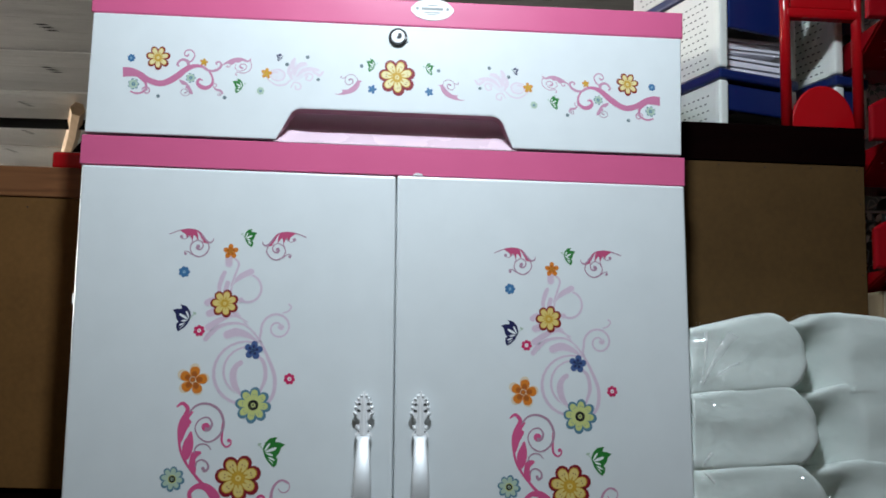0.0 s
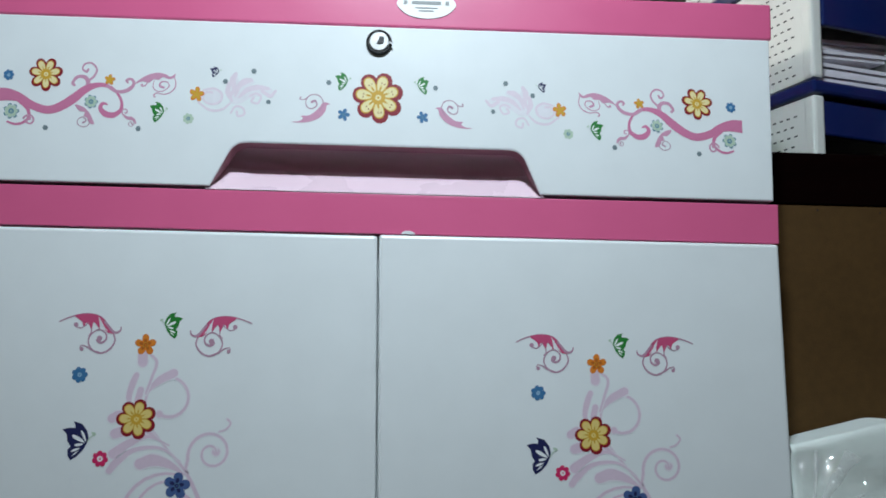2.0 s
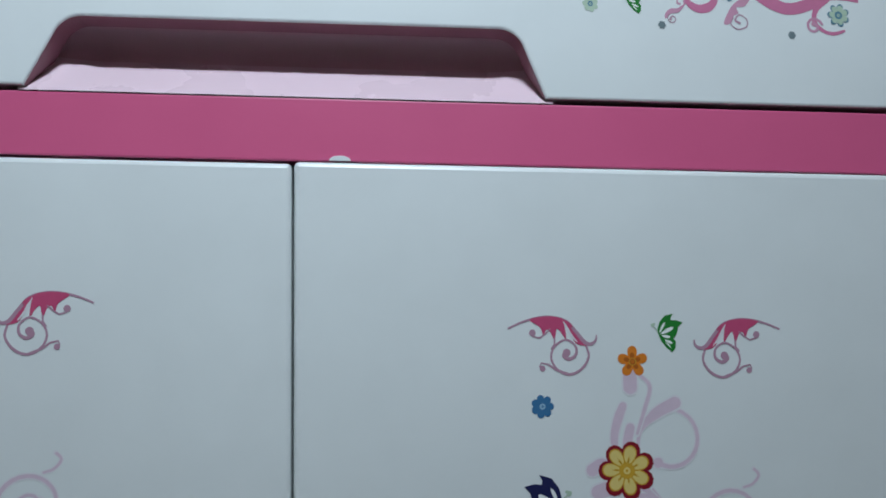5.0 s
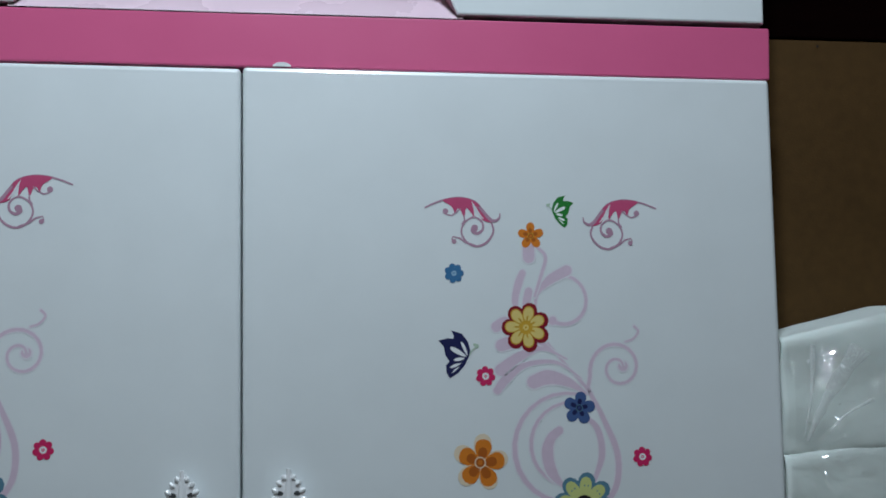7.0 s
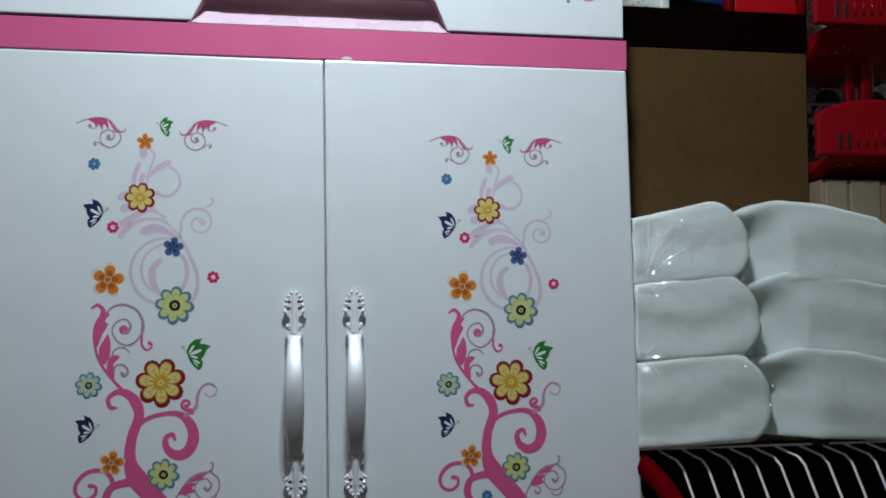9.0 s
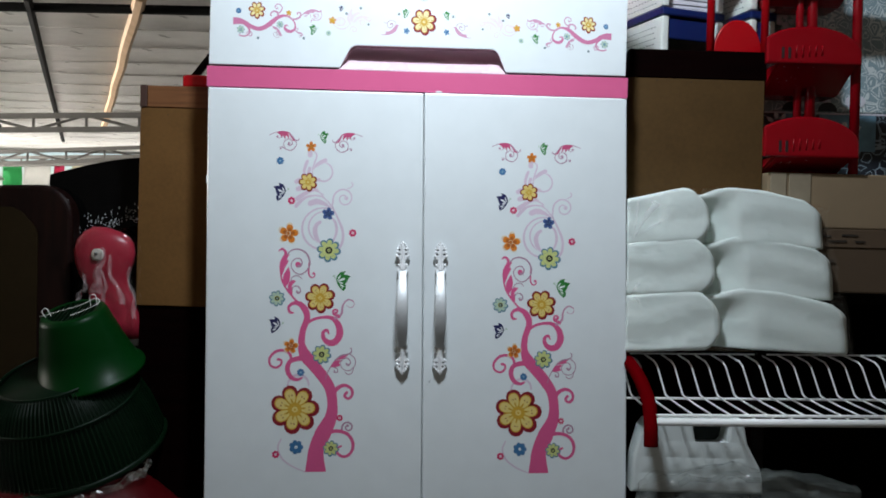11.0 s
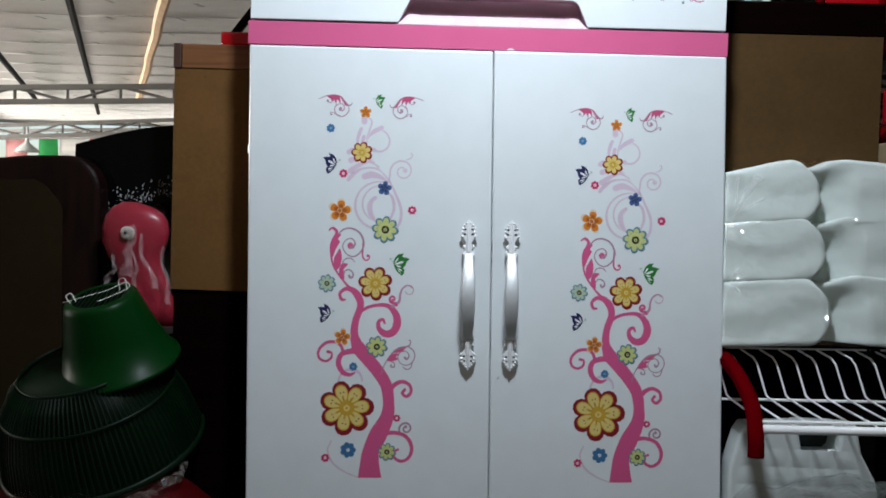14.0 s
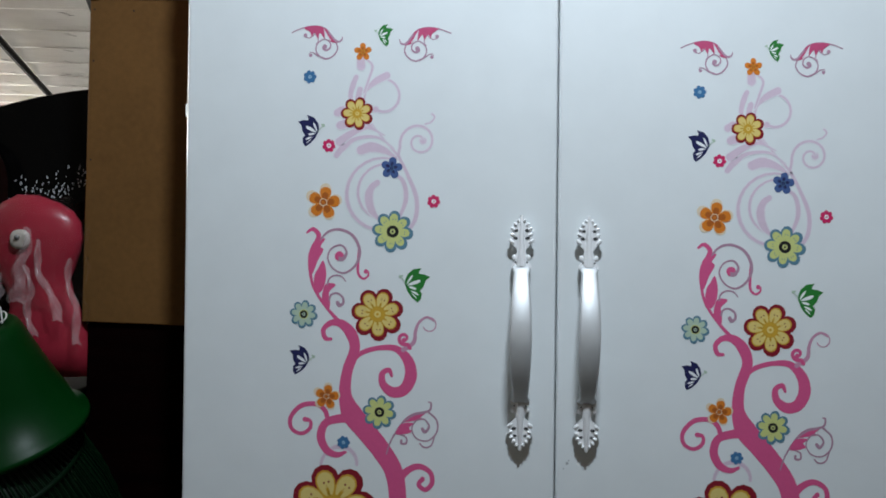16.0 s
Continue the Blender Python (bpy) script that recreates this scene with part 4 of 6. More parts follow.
for k, (xl, xr, zl, zh, zt) in enumerate(((0.4220, 0.6460, 1.3670, 1.4610, 1.4430), (0.4320, 0.6640, 1.2880, 1.3840, 1.3690), (0.4400, 0.6900, 1.2050, 1.3050, 1.2850))):
    b = part("foam_pack", foam([(-1, xl), (1, xl)], [(a, xr + d) for a, d in TAIL], [(-1, zl + 0.006), (1, zl)], [(-1, zh - 0.016), (-0.62, zh - 0.012), (-0.38, zh), (0.2, zh - 0.005), (0.85, zt), (1, zt - 0.004)], -0.033 - 0.002 * k, 0.026, 0.13, k + 4.0, 0.040), M_FOAM, PACKS, smooth=True)


def bag_sheet(nx, nz):
    """The bag's front: drawn tight over the packs, gathered at one corner of each row."""
    bm = bmesh.new()
    bmesh.ops.create_grid(bm, x_segments=nx, y_segments=nz, size=1)
    gathers = ((1.368, 0.085, 1.0), (1.288, 0.055, 0.6), (1.215, 0.04, 0.4))
    for v in bm.verts:
        u, w = v.co.x, v.co.y
        right = 0.697 - 0.049 * (w + 1) / 2
        x = 0.3300 + (right - 0.3300) * (u + 1) / 2
        top = 1.436 + 0.028 * math.sin(math.pi * min(1.0, max(0.0, (x - 0.31) / 0.33)) ** 0.9)
        z = 1.200 + (top - 1.200) * (w + 1) / 2
        p = Vector((x, 0, z))
        y = -0.0460 + 0.024 * max(u, abs(w), 0.0) ** 10 + 0.006 * noise.noise(p * 14) + 0.0016 * abs(noise.noise(Vector((x * 90 + z * 40, 0, z * 60 - x * 20))))
        for zs in (1.372, 1.292):
            y += 0.004 * math.exp(-((z - zs - 0.03 * (x - 0.40)) / 0.010) ** 2)
        y += 0.004 * math.exp(-((x - 0.466 - 0.12 * (1.33 - z)) / 0.020) ** 2)
        y -= 0.0045 * max(0.0, noise.noise(Vector((x * 95, 3, z * 95))) - 0.30)
        for cz, reach, force in gathers:
            dx, dz = x - 0.334, z - cz
            r = math.hypot(dx, dz)
            if 0.002 < r < reach and dz > -0.02:
                a = math.atan2(dz, dx)
                y -= force * 0.0060 * (1 - r / reach) ** 0.6 * abs(math.sin(7.0 * a + 1.2 * noise.noise(p * 60))) * min(1.0, r / 0.012)
        v.co = Vector((x, y, z))
    return bm


part("clear_bag", bag_sheet(190, 140), M_BAG, PACKS, "clear crinkled plastic bag", smooth=True)


def gather_fold(cz, turn, r0, r1, wide, seed):
    """A pleat of the bag, whitened for glints, that widens away from a gathered corner."""
    bm = bmesh.new()
    rows = []
    for i in range(15):
        q = i / 14
        r = r0 + (r1 - r0) * q
        a = radians(turn) + 0.05 * math.sin(3.0 * q + seed)
        cx, zz = 0.333 + r * math.cos(a), cz + r * math.sin(a)
        w = wide * (0.12 + 0.88 * q) * (0.85 + 0.3 * noise.noise(Vector((q * 6, seed, 0))))
        nx, nz = -math.sin(a), math.cos(a)
        rows.append([bm.verts.new((cx + nx * w * h, -0.0480 - 0.0012 * (1 - abs(h)) + 0.0010 * noise.noise(Vector((q * 14, seed, h * 2))), zz + nz * w * h)) for h in (-1, -0.4, 0.2, 1)])
    for a, b in zip(rows, rows[1:]):
        for k in range(3):
            bm.faces.new((a[k], a[k + 1], b[k + 1], b[k]))
    ob = part("bag_pleat", bm, M_PLEAT, PACKS, "pleat in the bag, whitened for glints", smooth=True)
    ob.visible_shadow = False


for cz, folds in ((1.368, ((62, 0.012, 0.074, 0.0075), (80, 0.016, 0.066, 0.0024), (40, 0.026, 0.056, 0.0016))), (1.288, ((55, 0.006, 0.024, 0.0030),)), (1.292, ((-40, 0.006, 0.022, 0.0024),))):
    for k, (turn, r0, r1, wide) in enumerate(folds):
        gather_fold(cz, turn, r0, r1, wide, 3.1 * k + 10 * cz)


def glint_facets():
    """Small added flakes of film, all turned to flash the lamp towards the camera."""
    rg = random.Random(21)
    bm = bmesh.new()
    base = Vector((-0.361, -0.813, 0.455))
    spots = [(0.334 + 0.024 * rg.random(), 1.352 + 0.078 * rg.random()) for _ in range(34)]
    spots += [(0.334 + 0.030 * rg.random() ** 1.5, 1.272 + 0.032 * rg.random()) for _ in range(26)]
    spots += [(0.34 + 0.30 * rg.random(), 1.3715 + 0.004 * rg.random() + 0.012 * rg.random() ** 3) for _ in range(16)]
    spots += [(0.34 + 0.32 * rg.random(), 1.214 + 0.23 * rg.random()) for _ in range(46)]
    spots += [(0.470 + 0.022 * rg.random(), 1.452 + 0.006 * rg.random()) for _ in range(7)]
    for x, z in spots:
        n = (base + Vector((rg.gauss(0, 0.10), rg.gauss(0, 0.05), rg.gauss(0, 0.10)))).normalized()
        u = n.cross(Vector((math.cos(rg.uniform(0, 3.14)), 0, math.sin(rg.uniform(0, 3.14))))).normalized()
        v = n.cross(u)
        a, b = rg.uniform(0.0007, 0.0022), rg.uniform(0.0003, 0.0007)
        c = Vector((x, -0.0530, z))
        bm.faces.new([bm.verts.new(c + u * p * a + v * q * b) for p, q in ((-1, -0.4), (0.3, -1), (1, 0.3), (-0.2, 1))])
    return bm


flecks = tagged(part("glint_facet", glint_facets(), M_GLINT, PACKS, "small added facets that glint like creases of the bag"), kind="stuff")
flecks.visible_shadow = False
PACKS.location, PACKS.scale = (-0.0008, 0.0412, -0.0340), (1.028, 1.028, 1.028)

# white basket crate and the bag below it
CRATE = thing("white_crate", (0.0, 0.0, 0.0), "white plastic bottle crate with cup-shaped cells and a handle slot", "crate")
ol = [(0.352, 0.985), (0.354, 1.040), (0.366, 1.084), (0.374, 1.096), (0.444, 1.100), (0.451, 1.066), (0.458, 1.060), (0.494, 1.061), (0.500, 1.067), (0.505, 1.100), (0.525, 1.101), (0.533, 1.062), (0.553, 1.026), (0.558, 1.008), (0.558, 0.985)]
part("crate_body", prism(ol, -0.016, 0.028, 0.005, 3), M_CRATE, CRATE)
part("handle_bar", slab(0.443, 0.504, -0.012, 0.024, 1.096, 1.103, 0.003, 2), M_CRATE, CRATE)
for ci in range(5):
    for ck in range(3):
        bm = bmesh.new()
        grid = []
        for i in range(14):
            col = []
            for k in range(12):
                p, q = i / 13, k / 11
                u, w = (ci + p) / 5, (ck + q) / 3
                lean = 0.012 * math.sin(2.4 * w + 0.6 * ci)
                x = 0.360 + (0.184 - 0.030 * w) * u + 0.008 * w + lean * u * (1 - u)
                bulge = math.sin(math.pi * p) * math.sin(math.pi * q) if 0 < p < 1 and 0 < q < 1 else 0.0
                col.append(bm.verts.new((x, -0.0163 - 0.0015 * bulge, 0.990 + 0.076 * w)))
            grid.append(col)
        for a, b in zip(grid, grid[1:]):
            for k in range(11):
                bm.faces.new((a[k], b[k], b[k + 1], a[k + 1]))
        part("cell", bm, M_CRATE, CRATE, smooth=True)
# Dark plate closes the slot and stands in for the shade inside.
part("slot_back", slab(0.436, 0.515, 0.0285, 0.0325, 1.05, 1.099, 0.001), M_HOLE, CRATE, "dark plate for the shade inside the handle slot")
bm = block(0.17, 0.05, 0.068, 3.0, 60, 40)
soft(bm, 0.016, 22, 6.0)
soft(bm, 0.007, 70, 1.0)
bmesh.ops.translate(bm, vec=(0.530, -0.035, 0.962), verts=bm.verts)
PBAG = thing("plastic_bag", (0, 0, 0), "crinkled clear plastic bag of goods on the shelf", "bag")
M_GREYBAG = film("grey_plastic_bag", (0.30, 0.33, 0.31), 0.10, 0.20)
part("bag_film", bm, M_GREYBAG, PBAG, "crinkled clear film", smooth=True)
bm = bmesh.new()
tube(bm, [(0.42 + 0.018 * k, -0.040 + 0.004 * math.sin(2.1 * k), 1.020 + 0.006 * math.sin(1.7 * k) - 0.0006 * (k - 5) ** 2) for k in range(13)], 0.0045, 7)
soft(bm, 0.005, 120, 4.0)
part("gathered_fold", bm, M_GREYBAG, PBAG, "crumpled fold along the top")


# ---- goods on and behind the cabinet with the dark rail ----
def drawer_unit(x, y, z, w, d, h, turn, label):
    """Plastic drawer tower: perforated ivory sides, blue bands and trays."""
    t = thing("plastic_drawer_unit", (x, y, z), label, "drawer unit", "plastic drawer units")
    t.rotation_euler.z = radians(turn)
    for zz, zt in ((0.0, 0.062), (0.078, 0.190), (0.206, h)):
        for sx in (0.0, w - 0.004):
            part("side_panel", slab(sx, sx + 0.004, 0.006, d, zz, zt, 0.001, 1), M_IVORY, t, "ivory perforated side panel")
        part("corner_post", slab(-0.002, 0.011, -0.004, 0.010, zz, zt, 0.003, 2), M_IVORY, t)
        part("corner_post", slab(w - 0.011, w + 0.002, -0.004, 0.010, zz, zt, 0.003, 2), M_IVORY, t)
        # Holes are dark quads laid on the panel, their shade put in the colour.
        hs = bmesh.new()
        for b in range(int((zt - zz - 0.008) / 0.0095)):
            for a in range(int((d - 0.03) / 0.0095)):
                y0, z0 = 0.020 + 0.0095 * a + 0.0045 * (b % 2), zz + 0.008 + 0.0095 * b
                hs.faces.new([hs.verts.new((-0.0006, y0 + p, z0 + q)) for p, q in ((0, 0), (0.0044, 0), (0.0044, 0.0015), (0, 0.0015))])
        tagged(part("perforated_strip", hs, M_HOLE, t, "rows of small slots"), kind="stuff")
        part("back", slab(0.004, w - 0.004, d - 0.004, d, zz, zt, 0), M_IVORY, t)
    for zz in (0.063, 0.191):
        part("band", slab(-0.004, w + 0.004, -0.006, d + 0.002, zz, zz + 0.013, 0.003, 2), M_BLUE, t, "blue band")
    for z0, z1, y0 in ((0.026, 0.060, 0.001), (0.130, 0.189, -0.004), (0.230, h - 0.01, -0.002)):
        part("tray_front", slab(0.012, w - 0.012, y0, y0 + 0.006, z0, z1, 0.002), M_BLUE, t, "deep blue tray front")
    for k in range(9):
        q = part("paper", slab(0.012, w - 0.008 - 0.001 * (k % 3), 0.012 + 0.002 * (k % 2), d - 0.02, 0.0, 0.0036, 0), M_PAPERS, t)
        q.location.z = 0.0775 + 0.0048 * k + (0.002 if k > 4 else 0.0)
        q.rotation_euler.y = radians(-0.4 * (k % 3) - (3.4 if k > 4 else 0.4))
    return t


drawer_unit(0.404, 0.094, 1.6935, 0.116, 0.19, 0.30, 19, "ivory and blue plastic drawer unit holding white papers")
drawer_unit(0.554, 0.102, 1.6935, 0.045, 0.17, 0.30, 17, "ivory and blue plastic drawer unit behind the red rack")


def half_disc(cx, z0, rx, rz, n=24):
    return [(cx - rx, z0)] + [(cx + rx * math.cos(a), z0 + rz * math.sin(a)) for a in np.linspace(math.pi, 0, n)][1:-1] + [(cx + rx, z0)]


RED1 = thing("red_rack", (0, 0, 0), "glossy red plastic rack with round-backed trays", "rack", "red plastic racks")
for x in (0.480, 0.570):
    bm = bmesh.new()
    tube(bm, [(x, 0.076, 1.6935), (x, 0.076, 1.98)], 0.0066, 14)
    part("post", bm, M_RED, RED1, "glossy red post", smooth=True)
part("tray_back", prism(half_disc(0.525, 1.6935, 0.040, 0.054), 0.074, 0.080, 0.002), M_RED, RED1, "round-topped red tray back")
part("tray", slab(0.478, 0.572, 0.069, 0.084, 1.830, 1.8440, 0.004), M_RED, RED1)
part("tray_back", prism(half_disc(0.525, 1.8445, 0.040, 0.054), 0.074, 0.080, 0.002), M_RED, RED1, "round-topped red tray back")


def bin_front(cx, z0, z1, rx, rz):
    """A tray front with a high round top and straight sides."""
    return [(cx - rx, z0)] + [(cx + rx * math.cos(a), z1 - rz + rz * math.sin(a)) for a in np.linspace(math.pi, 0, 33)] + [(cx + rx, z0)]


def tray_body(x0, x1, z0, z1):
    """Deep tray whose front leans in towards its bottom."""
    bm = bmesh.new()
    v = [bm.verts.new(p) for p in ((x0, 0.090, z0), (x1, 0.090, z0), (x1, 0.150, z0), (x0, 0.150, z0), (x0, 0.0145, z1), (x1, 0.0145, z1), (x1, 0.150, z1), (x0, 0.150, z1))]
    for f in ((0, 1, 5, 4), (1, 2, 6, 5), (2, 3, 7, 6), (3, 0, 4, 7), (3, 2, 1, 0), (4, 5, 6, 7)):
        bm.faces.new([v[k] for k in f])
    bmesh.ops.bevel(bm, geom=bm.edges[:], offset=0.0025, segments=2, affect="EDGES")
    return bm


RED2 = thing("red_rack", (0, 0, 0), "tall red plastic rack with wide round-backed trays", "rack", "red plastic racks")
for x, y, r in ((0.6270, 0.075, 0.0064), (0.6480, 0.075, 0.0086), (0.7115, 0.049, 0.0080)):
    bm = bmesh.new()
    tube(bm, [(x, y, 1.4960), (x, y, 2.05)], r, 16)
    part("post", bm, M_RED_SHADE, RED2, "glossy red post", smooth=True)
for z0, z1, z2 in ((1.4955, 1.5195, 1.5830), (1.6275, 1.6680, 1.7265), (1.7760, 1.8150, 1.8730), (1.9240, 1.9620, 2.0200)):
    part("tray_back", prism([(max(px, 0.5530), pz) for px, pz in bin_front(0.6225, z1 - 0.002, z2, 0.084, 0.044)], 0.014, 0.021, 0.004, 3), M_RED_SHADE, RED2, "wide round-topped red tray back")
    part("tray", tray_body(0.5720, 0.7000, z0, z1), M_RED_SHADE, RED2, "deep red tray")
    for k in range(7):
        x = 0.579 + 0.0104 * k
        if k < 2:
            # Slot is a dark slab on the tray, painted with the hole's shade.
            part("slot", slab(x - 0.0022, x + 0.0022, 0.0128, 0.0138, z1 + 0.006, z1 + 0.024, 0.0003, 1), M_SLOT, RED2, "dark slab for the shade in a slot")
        else:
            bm = bmesh.new()
            tube(bm, [(x, 0.0136, z1 + 0.006 + 0.001 * k), (x + 0.0008, 0.0132, z1 + 0.027)], 0.0013, 8)
            part("rib", bm, M_RED_SHADE, RED2, smooth=True)
    rng = random.Random(int(z0 * 1000))
    # Pale flecks stand in for glints round the tray's perforations.
    dots = bmesh.new()
    for k in range(15):
        u, w = rng.uniform(0.08, 0.5), rng.uniform(0.1, 0.95)
        x, z, y = 0.573 + 0.12 * u, z0 + (z1 - z0) * w, 0.090 - 0.0755 * w - 0.0012
        a = rng.uniform(0.0004, 0.0018) * (0.4 + w)
        dots.faces.new([dots.verts.new((x + p, y, z + q)) for p, q in ((-a, -0.0005), (a, -0.0002), (a, 0.0006), (-a, 0.0004))])
    tagged(part("perforation_glint", dots, M_REDGLINT, RED2, "small pale marks painted for glints at the perforations"), kind="stuff")

BOX = thing("cardboard_box", (0, 0, 0), "plain brown cardboard boxes stacked beside the dish rack", "box")
part("carton", slab(0.570, 0.92, 0.040, 0.36, 1.4060, 1.4950, 0.003), M_CARD, BOX)
part("tape", slab(0.574, 0.600, 0.0375, 0.0395, 1.440, 1.4945, 0.0008, 1), M_TAPE, BOX, "pale packing tape")
part("tape", slab(0.604, 0.640, 0.0375, 0.0395, 1.432, 1.4945, 0.0008, 1), M_TAPE, BOX, "pale packing tape")
shelf_unit(0.566, 1.00, 0.060, 0.42, 1.3020, "near-black shelf unit added in the shade under the cartons")
BOX2 = thing("cardboard_box", (0, 0, 0), "brown cardboard carton under another one, toned dark for shade", "box")
part("carton", slab(0.568, 0.93, 0.036, 0.40, 1.3025, 1.4055, 0.003), M_SHADECARD, BOX2)
part("flap", slab(0.568, 0.93, 0.0335, 0.0356, 1.376, 1.4050, 0.0006, 1), M_SHADEFLAP, BOX2)
for k, (bx, bz, bw) in enumerate(((0.655, 1.392, 0.018), (0.690, 1.394, 0.026), (0.668, 1.384, 0.030), (0.712, 1.384, 0.016), (0.660, 1.352, 0.020))):
    part("printed_bar", slab(bx, bx + bw, 0.0318, 0.0330, bz, bz + 0.0035, 0), M_DARKPRINTBAR, BOX2)
tagged(link("printed_board", slab(0.48, 1.5, 0.500, 0.52, 0.0, 2.2, 0.002), M_DARKPRINT), "board covered with blue flowered print, leaning behind", "board")


def print_shape(name, parent, cx, cz, rx, rz, material, a0=0.0, a1=360.0, y=0.1636, label=""):
    bm = bmesh.new()
    bm.faces.new([bm.verts.new((cx + rx * math.cos(radians(a)), y, cz + rz * math.sin(radians(a)))) for a in np.linspace(a1, a0, 22)])
    part(name, bm, material, parent, label)


def bloom(parent, cx, cz, r, material, petals=8, thin=0.16):
    """Printed flower: pale rays round a small centre."""
    bm = bmesh.new()
    for k in range(petals):
        a = 2 * math.pi * (k + 0.3) / petals
        ca, sa = math.cos(a), math.sin(a)
        pts = [(0.45, -0.6 * thin), (0.75, -thin), (1.0, 0), (0.75, thin), (0.45, 0.6 * thin)]
        bm.faces.new([bm.verts.new((cx + r * (p * ca - q * sa), 0.1634, cz + r * (p * sa + q * ca))) for p, q in reversed(pts)])
    part("printed_flower", bm, material, parent, "pale printed flower")
    print_shape("printed_centre", parent, cx, cz, 0.2 * r, 0.2 * r, material, y=0.1634)


LOWPRINT = thing("printed_box", (0, 0, 0), "dark slate box printed with pale flowers, standing on the carton", "box", "printed boxes")
part("carton", slab(0.5720, 0.90, 0.165, 0.33, 1.4955, 1.6120, 0.003), M_DARKPRINT, LOWPRINT)
part("white_edge", slab(0.5720, 0.90, 0.1640, 0.1648, 1.6085, 1.6116, 0), M_PAPERS, LOWPRINT, "white top edge")
part("blue_panel", slab(0.700, 0.80, 0.1640, 0.1648, 1.545, 1.6080, 0), M_SLATEBLUE, LOWPRINT, "slate blue printed panel")
part("blue_panel", slab(0.640, 0.664, 0.1640, 0.1648, 1.566, 1.6080, 0), M_SLATEBLUE, LOWPRINT, "slate blue printed panel")
bloom(LOWPRINT, 0.628, 1.588, 0.024, M_PALEPRINT)
bloom(LOWPRINT, 0.600, 1.535, 0.022, M_PALEPRINT)
bloom(LOWPRINT, 0.755, 1.582, 0.020, M_PALEPRINT, 6, 0.25)
HIGHPRINT = thing("printed_box", (0, 0, 0), "teal box printed with flowers and dark ovals, on another box", "box", "printed boxes")
part("carton", slab(0.5720, 0.90, 0.165, 0.33, 1.6125, 1.93, 0.003), M_TEALPRINT, HIGHPRINT)
for cx in (0.651, 0.714):
    print_shape("printed_oval", HIGHPRINT, cx, 1.6135, 0.017, 0.016, M_INKDARK, 0, 180, label="dark printed half oval")
    print_shape("printed_spot", HIGHPRINT, cx - 0.002, 1.6295, 0.008, 0.008, M_PAPERS, 0, 180, label="white printed spot")
print_shape("printed_spot", HIGHPRINT, 0.762, 1.632, 0.018, 0.012, M_PAPERS, label="white printed spot")
print_shape("printed_leaf", HIGHPRINT, 0.611, 1.754, 0.018, 0.020, M_LEAFPRINT, label="dark green printed leaf")
bloom(HIGHPRINT, 0.635, 1.776, 0.020, M_PAPERS, 7, 0.30)
bloom(HIGHPRINT, 0.606, 1.645, 0.018, M_PALEPRINT, 7, 0.30)


# ---- printed decals on the doors and the drawer ----
def ink(name, c):
    return mat("print_" + name, c, 0.36, vary=0.05, scale=300, coat=0.15)


PINK_I, FADED, THIN = ink("pink", (0.66, 0.095, 0.25)), ink("faded_pink", (0.655, 0.525, 0.625)), ink("thin_mauve", (0.43, 0.25, 0.34))
PALER = ink("pale_lilac", (0.725, 0.715, 0.755))
LIGHT_PINK = ink("light_pink", (0.55, 0.28, 0.40))
ROSE = ink("rose", (0.56, 0.18, 0.32))
BROWN = ink("brown_orange", (0.40, 0.10, 0.012))
DEEP_BLUE = ink("deep_blue", (0.06, 0.11, 0.27))
CREST = ink("crest_pink", (0.52, 0.075, 0.18))
ORANGE, BLUE, NAVY, GREEN = ink("orange", (0.66, 0.20, 0.02)), ink("blue", (0.045, 0.16, 0.33)), ink("navy", (0.012, 0.015, 0.08)), ink("green", (0.02, 0.19, 0.03))
YELLOW, RED_I, MAGENTA, TEAL = ink("yellow", (0.70, 0.56, 0.19)), ink("dark_red", (0.23, 0.008, 0.022)), ink("magenta", (0.60, 0.02, 0.12)), ink("teal", (0.10, 0.22, 0.30))
LIME, BLACK_I, WHITE_I, GOLD = ink("lime", (0.56, 0.60, 0.22)), ink("black", (0.012, 0.012, 0.014)), ink("white", (0.80, 0.82, 0.82)), ink("gold", (0.58, 0.34, 0.035))
CREAM = ink("cream", (0.74, 0.62, 0.46))
PALE_YELLOW = ink("pale_yellow", (0.76, 0.68, 0.36))
FGREEN = ink("pale_green", (0.44, 0.56, 0.44))
GREYTEAL = ink("grey_teal", (0.16, 0.21, 0.23))
PALE_BLUE = ink("pale_blue", (0.30, 0.46, 0.60))
GHOST = ink("ghost_pink", (0.72, 0.63, 0.70))


